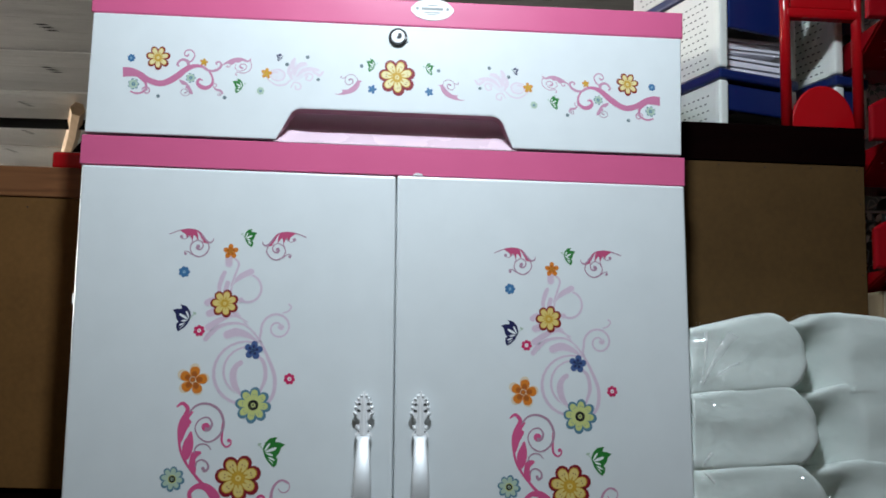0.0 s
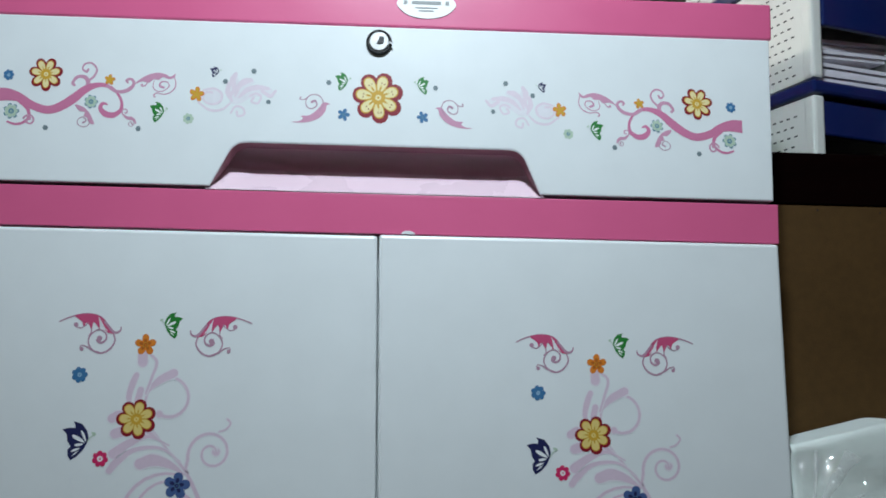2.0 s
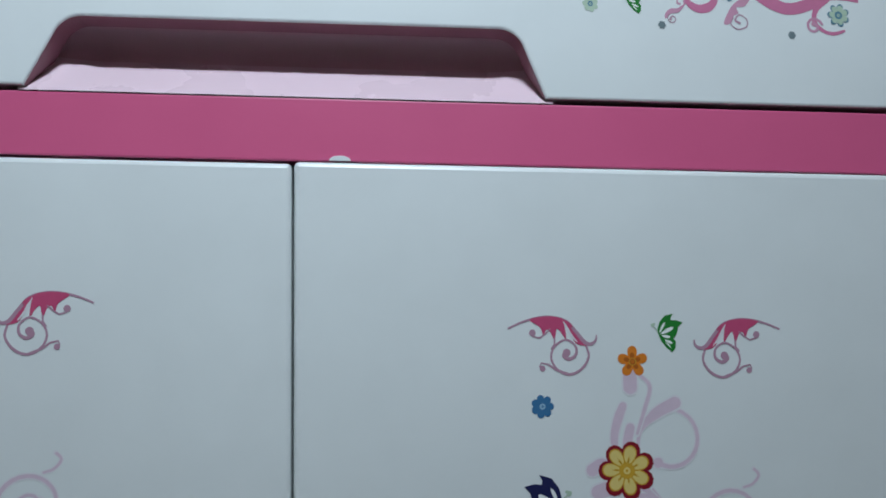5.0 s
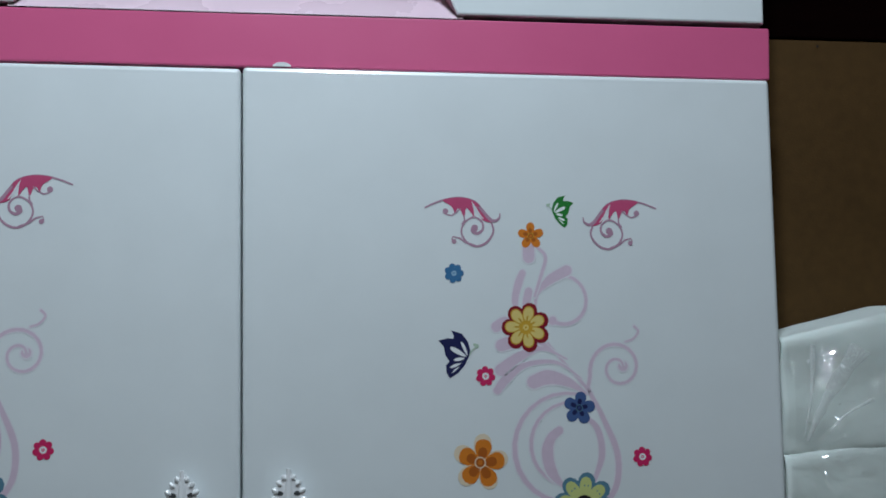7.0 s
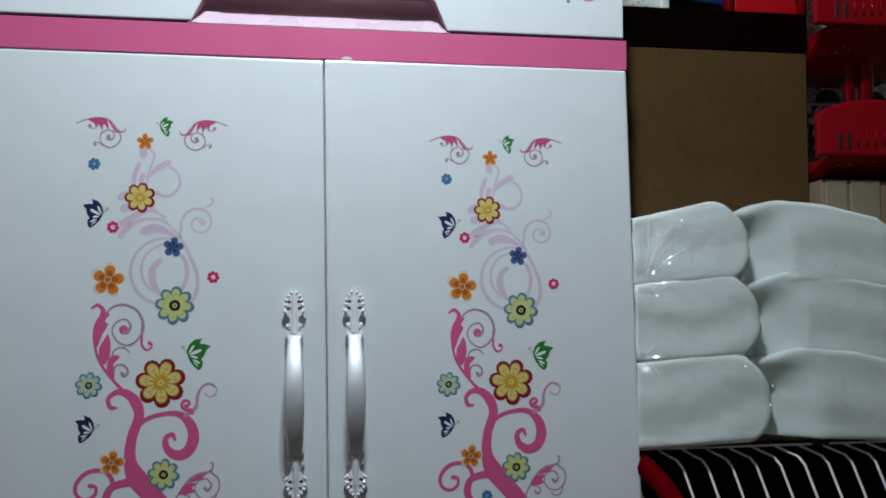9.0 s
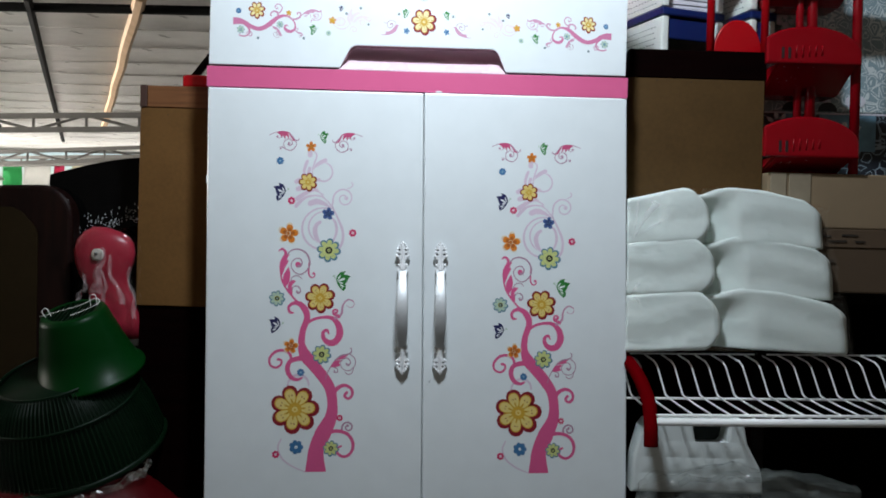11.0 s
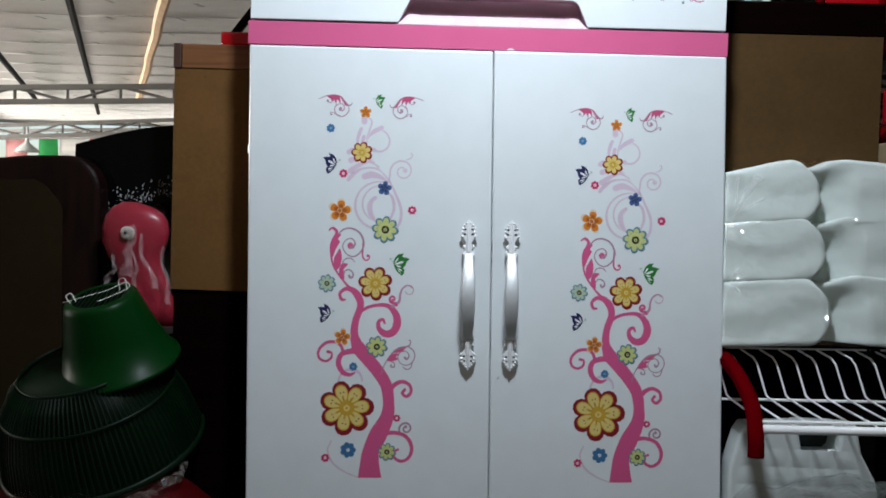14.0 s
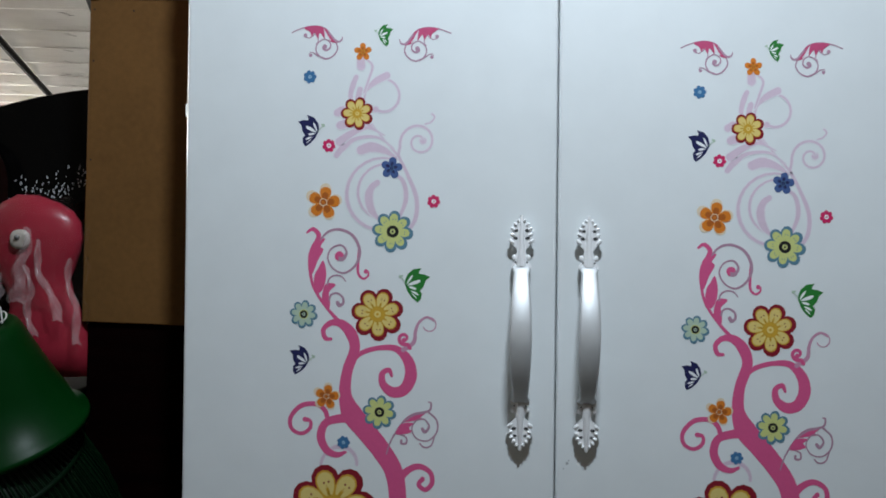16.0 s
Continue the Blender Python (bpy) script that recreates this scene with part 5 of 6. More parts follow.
class Sheet:
    """A printed sheet: drawing units to the wardrobe's front, with thin layers of ink."""

    def __init__(self, place, parent):
        self.place, self.parent, self.count = place, parent, 0

    def lift(self, layer):
        return -0.00010 - 2e-6 * self.count - 4e-6 * layer

    def face(self, bm, pts, layer, mi=0):
        vs = []
        for u, v in pts:
            x, z = self.place(u, v)
            vs.append(bm.verts.new((x, self.lift(layer), z)))
        f = bm.faces.new(vs)
        f.material_index = mi
        return f

    def ribbon(self, bm, pts, widths, layer, mi=0):
        pts = [Vector((p[0], p[1])) for p in pts]
        n = len(pts)
        left, right = [], []
        for i, p in enumerate(pts):
            d = pts[min(i + 1, n - 1)] - pts[max(i - 1, 0)]
            d = d.normalized() if d.length > 1e-6 else Vector((1, 0))
            s = i / (n - 1) * (len(widths) - 1)
            k = min(int(s), len(widths) - 2)
            w = (widths[k] + (widths[k + 1] - widths[k]) * (s - k)) / 2
            q = Vector((-d.y, d.x)) * w
            left.append(p + q), right.append(p - q)
        ring = []
        for i, (a, b) in enumerate(zip(left, right)):
            row = []
            for c in (a, b):
                x, z = self.place(c.x, c.y)
                row.append(bm.verts.new((x, self.lift(layer) - 1.5e-7 * i, z)))
            ring.append(row)
        for a, b in zip(ring, ring[1:]):
            f = bm.faces.new((a[0], a[1], b[1], b[0]))
            f.material_index = mi
        for k, sign in ((0, -1), (n - 1, 1)):
            w = (widths[0] if k == 0 else widths[-1]) / 2
            if 1.2 < w < 8:
                d = pts[min(k + 1, n - 1)] - pts[max(k - 1, 0)]
                a0 = math.atan2(d.y, d.x) * 1.0 + (0 if sign > 0 else math.pi)
                cap = [(pts[k].x + w * math.cos(a0 + radians(t)), pts[k].y + w * math.sin(a0 + radians(t))) for t in range(-90, 91, 20)]
                self.face(bm, cap, layer, mi)

    def disc(self, bm, u, v, r, layer, mi=0, n=18, sy=1.0):
        self.face(bm, [(u + r * math.cos(2 * math.pi * i / n), v + r * sy * math.sin(2 * math.pi * i / n)) for i in range(n)], layer, mi)

    def out(self, name, bm, mats, label=""):
        self.count += 1
        bm.normal_update()
        for f in bm.faces:
            if f.normal.y > 0:
                f.normal_flip()
        return part(name, bm, mats, self.parent, label)

    # -- single motifs --
    def stroke(self, name, ctrl, widths, material, layer=2, per=7, label=""):
        bm = bmesh.new()
        self.ribbon(bm, [(p.x, p.y) for p in curve_pts([(a, b, 0) for a, b in ctrl], per)], widths, layer)
        return self.out(name, bm, material, label)

    def spiral(self, name, u, v, r0, r1, a0, turns, widths, material, layer=2, dot=0.0, lead=()):
        n = max(12, int(abs(turns) * 26))
        pts = list(lead)
        for i in range(n + 1):
            s = i / n
            a = radians(a0) + 2 * math.pi * turns * s
            r = r0 + (r1 - r0) * s ** 0.8
            pts.append((u + r * math.cos(a), v + r * math.sin(a)))
        bm = bmesh.new()
        self.ribbon(bm, pts, widths, layer)
        if dot:
            self.disc(bm, pts[-1][0], pts[-1][1], dot, layer + 0.4)
        return self.out(name, bm, material)

    def flower(self, u, v, r, n, rot, rim, petal, heart, label, dots=False, fat=1.0, eye=None, core=0.24, rimw=0.86, inner=0.58, shift=-0.02):
        bm = bmesh.new()
        half = math.pi / n * 1.12 * fat

        def leaf(a, length, width, base, layer, mi, off=0.0):
            pts = []
            for i in range(14):
                t = 2 * math.pi * i / 14
                s = (1 - math.cos(t)) / 2
                d = base + (length - base) * s
                w = width * math.sin(t) * (0.55 + 0.45 * s)
                pts.append((u + r * off + d * math.cos(a) - w * math.sin(a), v + r * off + d * math.sin(a) + w * math.cos(a)))
            self.face(bm, pts, layer, mi)

        for i in range(n):
            a = radians(rot) + 2 * math.pi * i / n
            leaf(a, r, r * math.sin(half) * rimw, 0.0, 6 + 0.02 * i, 0)
        if rimw > 0.75:
            self.disc(bm, u, v, r * 0.5, 6.3, 0, 16)
        for i in range(n):
            a = radians(rot) + 2 * math.pi * i / n
            if rim is RED_I:
                leaf(a, r * 0.85, r * math.sin(half) * inner * 1.04, r * 0.12, 7 + 0.02 * i, 2, shift)
                leaf(a, r * 0.80, r * math.sin(half) * inner * 0.88, r * 0.20, 7.2 + 0.02 * i, 1, shift)
                for q in (-0.16, 0.0, 0.16):
                    self.ribbon(bm, [(u + r * (shift + k * math.cos(a + q * k)), v + r * (shift + k * math.sin(a + q * k))) for k in (0.26, 0.38, 0.50 - abs(q) * 0.4)], [r * 0.045, r * 0.03, r * 0.008], 7.5, 2)
            else:
                leaf(a, r * 0.84, r * math.sin(half) * inner, r * 0.12, 7 + 0.02 * i, 1, shift)
            if dots:
                for q in (-0.10, 0.10):
                    self.disc(bm, u + r * 0.58 * math.cos(a + q), v + r * 0.58 * math.sin(a + q), r * 0.026, 8, 0, 8)
        self.disc(bm, u, v, r * core, 8.2, 2, 20)
        if eye and n == 5:
            for i in range(n):
                leaf(radians(rot) + 2 * math.pi * i / n, r * 0.56, r * math.sin(half) * inner * 0.55, r * 0.10, 7.6 + 0.02 * i, 3, shift)
        if eye:
            self.disc(bm, u, v, r * core * 0.80, 8.6, 3, 18)
            self.disc(bm, u, v, r * core * 0.36, 9.0, 1, 12)
            self.disc(bm, u, v, r * core * 0.16, 9.4, 3, 10)
        else:
            self.disc(bm, u, v, r * core * 0.42, 8.6, 1, 16)
            self.disc(bm, u, v, r * core * 0.18, 9.0, 2, 12)
        return self.out("flower_print", bm, [rim, petal, heart] + ([eye] if eye else []), label)

    def blob(self, bm, ctrl, layer, mi=0, per=4):
        """A closed smooth outline, filled."""
        c = list(ctrl)
        c = [c[-1]] + c + [c[0], c[1]]
        pts = [(p.x, p.y) for p in curve_pts([(a, b, 0) for a, b in c], per)]
        self.face(bm, pts[per:-per - 1], layer, mi)

    def leaf(self, name, outlines, material, layer=3, label=""):
        bm = bmesh.new()
        for k, o in enumerate(outlines):
            self.blob(bm, o, layer + 0.1 * k)
        return self.out(name, bm, material, label)

    def soft(self, name, ctrl, widths, layer=1, label=""):
        """A faded stroke with a paler border."""
        bm = bmesh.new()
        pts = [(p.x, p.y) for p in curve_pts([(a, b, 0) for a, b in ctrl], 7)]
        self.ribbon(bm, pts, [w * 1.08 + 1.0 for w in widths], layer, 0)
        self.ribbon(bm, pts, [w * 0.92 for w in widths], layer + 0.5, 1)
        return self.out(name, bm, [PALER, FADED], label)

    def soft_spiral(self, name, u, v, r0, r1, a0, turns, widths, dot=0.0, lead=()):
        n = max(12, int(abs(turns) * 26))
        pts = list(lead)
        for i in range(n + 1):
            a, r = radians(a0) + 2 * math.pi * turns * i / n, r0 + (r1 - r0) * (i / n) ** 0.8
            pts.append((u + r * math.cos(a), v + r * math.sin(a)))
        bm = bmesh.new()
        self.ribbon(bm, pts, [w * 1.1 + 1.2 for w in widths], 1, 0)
        self.ribbon(bm, pts, [w * 0.88 for w in widths], 1.5, 1)
        if dot:
            self.disc(bm, pts[-1][0], pts[-1][1], dot * 1.2, 1.7, 0)
            self.disc(bm, pts[-1][0], pts[-1][1], dot * 0.85, 1.9, 1)
        return self.out(name, bm, [PALER, FADED])

    def butterfly(self, u, v, w, h, ink_mat, flip=False, tilt=0):
        """Two open wings seen from the side, with white cells and a pale feeler."""
        bm = bmesh.new()
        fore = [(0.82, 0.14), (0.93, -0.14), (0.80, -0.50), (0.42, -0.84), (-0.27, -0.99), (-0.10, -0.78), (-0.14, -0.64), (-0.55, -0.66), (-1.10, -0.58), (-0.78, -0.34), (-0.68, 0.04), (-0.44, 0.30), (0.2, 0.30)]
        hind = [(0.82, 0.14), (0.2, 0.24), (-0.42, 0.30), (-0.66, 0.46), (-0.64, 0.78), (-0.42, 1.0), (0.08, 0.80), (0.55, 0.48)]
        cells = ([(0.66, 0.12), (0.35, -0.10), (-0.05, -0.26), (-0.32, -0.30), (-0.30, -0.16), (0.05, 0.0), (0.40, 0.10)],
                 [(0.74, 0.08), (0.68, -0.18), (0.52, -0.42), (0.34, -0.50), (0.38, -0.34), (0.54, -0.10)],
                 [(0.55, 0.20), (0.20, 0.15), (-0.14, 0.22), (-0.05, 0.30), (0.25, 0.29)],
                 [(0.30, 0.40), (-0.10, 0.42), (-0.42, 0.55), (-0.22, 0.58), (0.10, 0.50)],
                 [(0.22, 0.54), (-0.08, 0.62), (-0.32, 0.80), (-0.10, 0.72)])
        k = -1 if flip else 1
        ca, sa = math.cos(radians(tilt)), math.sin(radians(tilt))

        def at(p):
            a, b = p[0] * w * k, p[1] * h
            return (u + a * ca - b * sa, v + a * sa + b * ca)

        self.face(bm, [at(p) for p in fore], 6, 0)
        self.face(bm, [at(p) for p in hind], 6.2, 0)
        for c in cells:
            self.blob(bm, [at(p) for p in c], 7, 1, 3)
        self.ribbon(bm, [at((0.80, 0.12)), at((1.0, -0.10)), at((1.30, -0.26))], [h * 0.05, h * 0.06, h * 0.04], 5.8, 2)
        self.disc(bm, *at((1.36, -0.30)), h * 0.10, 5.8, 2, 7)
        self.disc(bm, *at((1.22, -0.36)), h * 0.06, 5.7, 2, 7)
        return self.out("butterfly_print", bm, [ink_mat, WHITE_I, FGREEN], "printed butterfly")

    def crest(self, u, v, k, size=1.0):
        """A leaf crest with a curl under it; k mirrors it."""
        def at(a, b):
            return (u + k * ((a - 178) / 3.9) * size, v + (b - 182) / 3.9 * size)
        self.stroke("crest_print", [at(42, 147), at(75, 133), at(112, 123), at(150, 121), at(190, 132), at(215, 158), at(236, 184), at(252, 190), at(265, 182), at(268, 168)], [1.2 * size, 1.3 * size, 1.6 * size, 2.2 * size, 2.4 * size, 2.2 * size, 2.6 * size, 2.2 * size, 1.6 * size, 0.8 * size], THIN, 4.4)
        self.leaf("crest_print", [[at(*p) for p in ((98, 126), (140, 119), (178, 124), (186, 140), (190, 176), (176, 158), (166, 152), (160, 178), (150, 158), (140, 152), (132, 166), (124, 146))],
                                  [at(*p) for p in ((178, 126), (200, 136), (222, 160), (240, 184), (252, 190), (236, 194), (214, 186), (200, 160), (192, 144))]], CREST, 5, "pink leaf crest")
        self.stroke("crest_print", [at(184, 132), at(194, 150), at(204, 168), at(218, 184)], [0.5 * size, 1.5 * size, 1.5 * size, 0.6 * size], PALER, 6)
        self.stroke("curl_print", [at(240, 192), at(246, 222), at(226, 252), at(194, 264), at(164, 250), at(150, 222), at(160, 194), at(188, 178), at(212, 192), at(214, 214), at(198, 226), at(184, 218), at(188, 208)],
                    [1.5 * size, 1.5 * size, 1.7 * size, 1.7 * size, 1.5 * size, 1.4 * size, 1.3 * size, 1.3 * size, 1.4 * size, 1.8 * size, 2.2 * size, 3 * size, 3 * size], THIN, 4)
        bm = bmesh.new()
        self.disc(bm, *at(190, 210), 2.6 * size, 4.8, 0, 12)
        self.ribbon(bm, [at(150, 150), at(138, 162), at(122, 172), at(106, 168), at(98, 160)], [0.8 * size, 1.0 * size, 1.1 * size, 1.0 * size, 0.8 * size], 4)
        self.disc(bm, *at(104, 159), 2.2 * size, 4.2, 0, 12)
        self.ribbon(bm, [at(190, 262), at(162, 252), at(142, 238), at(124, 234), at(120, 244)], [1.6 * size, 1.4 * size, 1.2 * size, 1.0 * size, 0.9 * size], 4)
        self.disc(bm, *at(127, 248), 1.9 * size, 4.2, 0, 12)
        self.ribbon(bm, [at(160, 172), at(160, 188), at(150, 200)], [1.2 * size, 1.2 * size, 0.6 * size], 4)
        self.out("curl_print", bm, THIN)


def tree(s):
    """The flowering tree of one door, drawn from its foot to its tip."""
    # faded scrolls behind
    s.soft("scroll_print", [(600, 812), (578, 803), (558, 788), (550, 768), (556, 752)], [1.5, 3, 2])
    s.soft_spiral("scroll_print", 590, 655, 22, 16, 180, 0.5, [3, 5, 3])
    s.soft("scroll_print", [(545, 722), (560, 718), (580, 726), (598, 735)], [6, 4, 2])
    s.soft("scroll_print", [(622, 300), (634, 315), (650, 334), (661, 356), (669, 378), (668, 398), (660, 412)], [1.6, 2, 3, 4.5, 4.5, 4])
    s.soft_spiral("scroll_print", 672, 319, 21, 4, 165, 1.5, [3, 2.4, 2, 2], 4.0, [(655, 345), (650, 332)])
    s.soft("scroll_print", [(678, 301), (684, 299), (688, 294), (685, 290)], [1.4, 1.6, 1.8])
    s.soft_spiral("scroll_print", 633, 374, 39, 36, 285, -0.62, [2, 4, 3])
    s.soft_spiral("scroll_print", 636, 372, 31, 27, 290, -0.55, [1.5, 3, 2])
    s.soft("scroll_print", [(644, 350), (655, 360), (658, 378), (652, 396)], [2, 4.5, 5, 3])
    s.soft("leaf_print", [(632, 402), (622, 390), (619, 376), (622, 366), (628, 361)], [1, 8, 9, 7, 6])
    s.soft("leaf_print", [(650, 337), (636, 328), (622, 324), (611, 327)], [1, 7, 11, 10])
    s.soft("leaf_print", [(646, 326), (628, 314), (606, 315), (592, 324), (585, 332)], [0.8, 2.5, 4, 7, 6])
    s.soft("leaf_print", [(636, 312), (618, 304), (602, 309), (588, 318)], [0.8, 3, 7, 9])
    s.soft("leaf_print", [(626, 306), (612, 297), (600, 298), (589, 301)], [1, 6, 10, 9])
    s.soft("leaf_print", [(600, 287), (592, 285), (586, 288)], [6, 8, 8])
    s.soft_spiral("scroll_print", 634, 272, 21, 15, 200, 0.78, [2.2, 2.5, 3], 3.5)
    s.soft("leaf_print", [(602, 284), (600, 270), (603, 258), (606, 251)], [2, 5, 6, 5])
    s.soft("leaf_print", [(611, 284), (608, 274), (610, 264)], [2, 6, 6])
    s.soft("leaf_print", [(614, 280), (616, 266), (626, 256), (638, 250)], [1.5, 2.5, 7, 8])
    s.soft("scroll_print", [(611, 234), (611, 240)], [9, 9])
    s.soft("scroll_print", [(616, 232), (623, 240), (619, 254), (614, 268)], [2, 2.5, 2.5, 2])

    # trunk and branches
    s.stroke("trunk_print", [(618, 812), (618, 790), (620, 770), (632, 742), (646, 714), (649, 690), (645, 662), (632, 640), (616, 620), (601, 602), (594, 582), (596, 558), (604, 534), (600, 518), (590, 508), (579, 507), (571, 514), (573, 523), (579, 524)],
             [38, 31, 27, 29, 22, 18, 19, 20, 21, 22, 13, 11, 11, 12, 9, 6, 5, 5, 3], PINK_I, 3, 6, "pink tree trunk")
    s.stroke("branch_print", [(600, 548), (612, 538), (630, 533), (648, 534), (660, 546), (663, 562), (656, 576), (644, 579), (634, 571), (633, 560), (640, 556), (643, 562)], [4, 5, 5, 7, 11, 13, 12, 11, 8, 6, 5, 3], PINK_I, 3, 6)
    s.stroke("branch_print", [(604, 606), (588, 607), (573, 612), (568, 626), (574, 640), (585, 645), (594, 642)], [12, 9, 8, 9, 8, 6, 3], PINK_I, 3.4, 6)
    s.stroke("branch_print", [(576, 610), (572, 598), (562, 592), (547, 594), (536, 606), (537, 618), (547, 623), (556, 618), (557, 610), (551, 608)], [5, 5, 5, 5, 4.5, 4, 4, 4, 3.5, 5], PINK_I, 3.2, 6)
    s.stroke("branch_print", [(648, 672), (660, 660), (672, 656), (683, 662), (685, 673), (678, 680), (671, 675), (675, 669)], [9, 7, 6, 5, 5, 5, 4.5, 5], PINK_I, 3.2, 6)
    s.stroke("branch_print", [(628, 748), (645, 740), (662, 739), (678, 746), (686, 762), (682, 778), (670, 785), (659, 780), (657, 770), (664, 766)], [9, 7, 6, 6, 6, 5, 5, 5, 4, 4], PINK_I, 3.2, 6)
    s.spiral("curl_print", 677, 732, 12, 3, 150, 1.3, [3.5, 3, 2.5], THIN, 3, 2.5, [(663, 741)])
    s.stroke("curl_print", [(655, 535), (666, 527), (668, 515), (672, 506), (680, 501), (688, 505)], [5, 4, 3, 2.5, 2], LIGHT_PINK, 3.2)
    s.spiral("curl_print", 656, 523, 7, 2, 60, 1.1, [4, 3.5, 2.5], PINK_I, 3.2, 2.5, [(662, 533)])
    s.spiral("curl_print", 682, 509, 9, 6, 200, 0.9, [1, 1.2, 1], LIGHT_PINK, 3)

    # feather with its round scroll, and the small feather lower down
    s.stroke("feather_print", [(592, 508), (586, 504), (576, 493), (567, 481), (560, 468), (556.8, 453), (556.5, 438), (560, 428), (564, 422), (566, 415), (560, 409), (553, 413)], [4, 4, 3, 3, 3, 3, 3.5, 4.5, 5, 5, 4, 2], PINK_I, 3)
    s.leaf("feather_print", [[(564, 421), (573, 419), (568, 427), (571, 431), (565, 442), (559, 456), (555.5, 448), (557.5, 434)], [(571, 442), (574, 455), (572, 468), (566, 476), (561, 466), (562, 456), (566, 449)], [(574, 466), (584, 467), (577, 475), (578, 482), (577, 492), (570, 485), (570, 475)]], PINK_I, 3.2)
    s.stroke("curl_print", [(567, 421), (576, 412), (588, 409.5), (601, 415), (608, 426), (609, 438), (603, 449), (592, 455), (581, 450), (575.6, 439), (580, 429), (590, 426), (595.5, 433), (592, 440), (587, 440)], [2, 2.4, 2.8, 3, 3.2, 3, 2.4, 2, 1.8, 1.7, 1.7, 1.9, 2.4, 4, 5], THIN, 4)
    bm = bmesh.new()
    s.disc(bm, 588, 437.3, 5, 4.6, 0, 16)
    s.ribbon(bm, [(p.x, p.y) for p in curve_pts([(609, 430, 0), (607.5, 446, 0), (608, 456, 0), (613, 461, 0), (618, 458, 0), (618.5, 453, 0)], 6)], [3, 3, 2.6, 2.2, 2, 1.6], 4.2)
    s.disc(bm, 616, 453.5, 2.3, 4.6, 0, 12)
    s.out("curl_print", bm, PINK_I)
    s.stroke("curl_print", [(575, 468), (577, 461), (583, 457.5), (590, 458.5), (595, 464)], [1.6, 1.8, 1.8, 1.6, 1], THIN, 4)
    s.stroke("curl_print", [(577, 484), (579, 478), (585, 476), (591, 480), (592, 486), (588, 489), (586, 486)], [2, 2, 2, 2.2, 2.6, 3.4, 4], THIN, 4)
    s.stroke("feather_print", [(637, 644), (641, 632), (647, 621), (656, 609), (666, 602), (676, 600), (683, 597), (684, 590), (681, 589)], [1.4, 1.6, 2, 2.4, 3, 2.6, 2.2, 1.8, 1.2], THIN, 3)
    s.leaf("feather_print", [[(654, 610), (661, 603), (670, 600), (680, 599), (673, 605), (676, 607), (664, 609)], [(647, 622), (653, 612), (666, 611), (661, 616), (664, 620), (654, 623)]], PINK_I, 3.2)
    s.stroke("curl_print", [(681, 599), (690, 608), (690, 620), (681, 629), (669, 627), (664, 617), (669, 608), (677, 607), (682, 614), (678, 620), (675, 617)], [1.8, 1.8, 1.7, 1.6, 1.4, 1.3, 1.3, 1.5, 2, 3, 3.4], THIN, 4)
    s.stroke("curl_print", [(688, 624), (684, 634), (677, 636), (672, 632)], [1.4, 1.6, 1.6, 1.6], THIN, 4)
    s.stroke("curl_print", [(652, 623), (658, 626), (658, 632), (653, 632), (653, 628)], [1.4, 1.6, 2, 2.4, 2.4], THIN, 4)

    s.crest(570, 212, 1, 0.93)
    s.crest(673, 216, -1, 0.93)

    # flowers, largest last
    s.flower(613, 225, 9.5, 5, -90, ORANGE, ORANGE, GOLD, "small orange flower", fat=0.80, core=0.24, rimw=0.74, inner=0.6, eye=BROWN)
    s.flower(557, 250, 7, 7, 0, BLUE, BLUE, PALE_BLUE, "small blue flower", core=0.26)
    s.flower(577, 322, 7, 7, 10, MAGENTA, MAGENTA, WHITE_I, "small magenta flower", core=0.35)
    s.flower(687, 381, 7, 7, 10, MAGENTA, MAGENTA, WHITE_I, "small magenta flower", core=0.35)
    s.flower(662, 715, 6, 7, 0, MAGENTA, MAGENTA, WHITE_I, "small magenta flower", core=0.35)
    s.flower(546, 780, 7, 7, 0, MAGENTA, MAGENTA, WHITE_I, "small magenta flower", core=0.35)
    s.flower(592, 632, 7, 7, 0, BLUE, BLUE, PALE_BLUE, "small blue flower", core=0.26)
    s.flower(643, 346, 11.5, 5, -80, DEEP_BLUE, DEEP_BLUE, TEAL, "blue five-petal flower", fat=0.78, core=0.22, eye=NAVY)
    s.flower(583, 767, 13, 7, 0, BLUE, BLUE, WHITE_I, "blue flower", core=0.22)
    s.flower(571, 381, 20, 5, -80, CREAM, ORANGE, CREAM, "orange five-petal flower with pale edges", fat=0.80, core=0.20, eye=BROWN, rimw=0.74, inner=0.70, shift=0.035)
    s.flower(574, 584, 15, 5, -80, CREAM, ORANGE, CREAM, "orange five-petal flower with pale edges", fat=0.80, core=0.20, eye=BROWN, rimw=0.74, inner=0.70, shift=0.035)
    s.flower(550, 498, 15, 8, 10, TEAL, FGREEN, LIME, "pale green flower", core=0.34, eye=BLACK_I)
    s.flower(630, 600, 18, 8, 10, TEAL, LIME, LIME, "lime green flower", core=0.36, eye=BLACK_I)
    s.flower(646, 770, 15, 8, 10, TEAL, LIME, LIME, "lime green flower", core=0.36, eye=BLACK_I)
    s.flower(644, 412, 22, 8, 8, TEAL, LIME, LIME, "lime flower rimmed in blue", dots=True, core=0.36, eye=BLACK_I)
    s.flower(607, 289, 17.5, 7, -75, RED_I, YELLOW, GOLD, "yellow flower rimmed in red", core=0.28)
    s.flower(628, 498, 28, 7, -68, RED_I, YELLOW, GOLD, "yellow flower rimmed in red", dots=True, core=0.3)
    s.flower(581, 699, 45, 7, -55, RED_I, YELLOW, GOLD, "large yellow flower rimmed in red", dots=True, core=0.28)

    s.butterfly(636, 208, 7.5, 11.5, GREEN, True, 6)
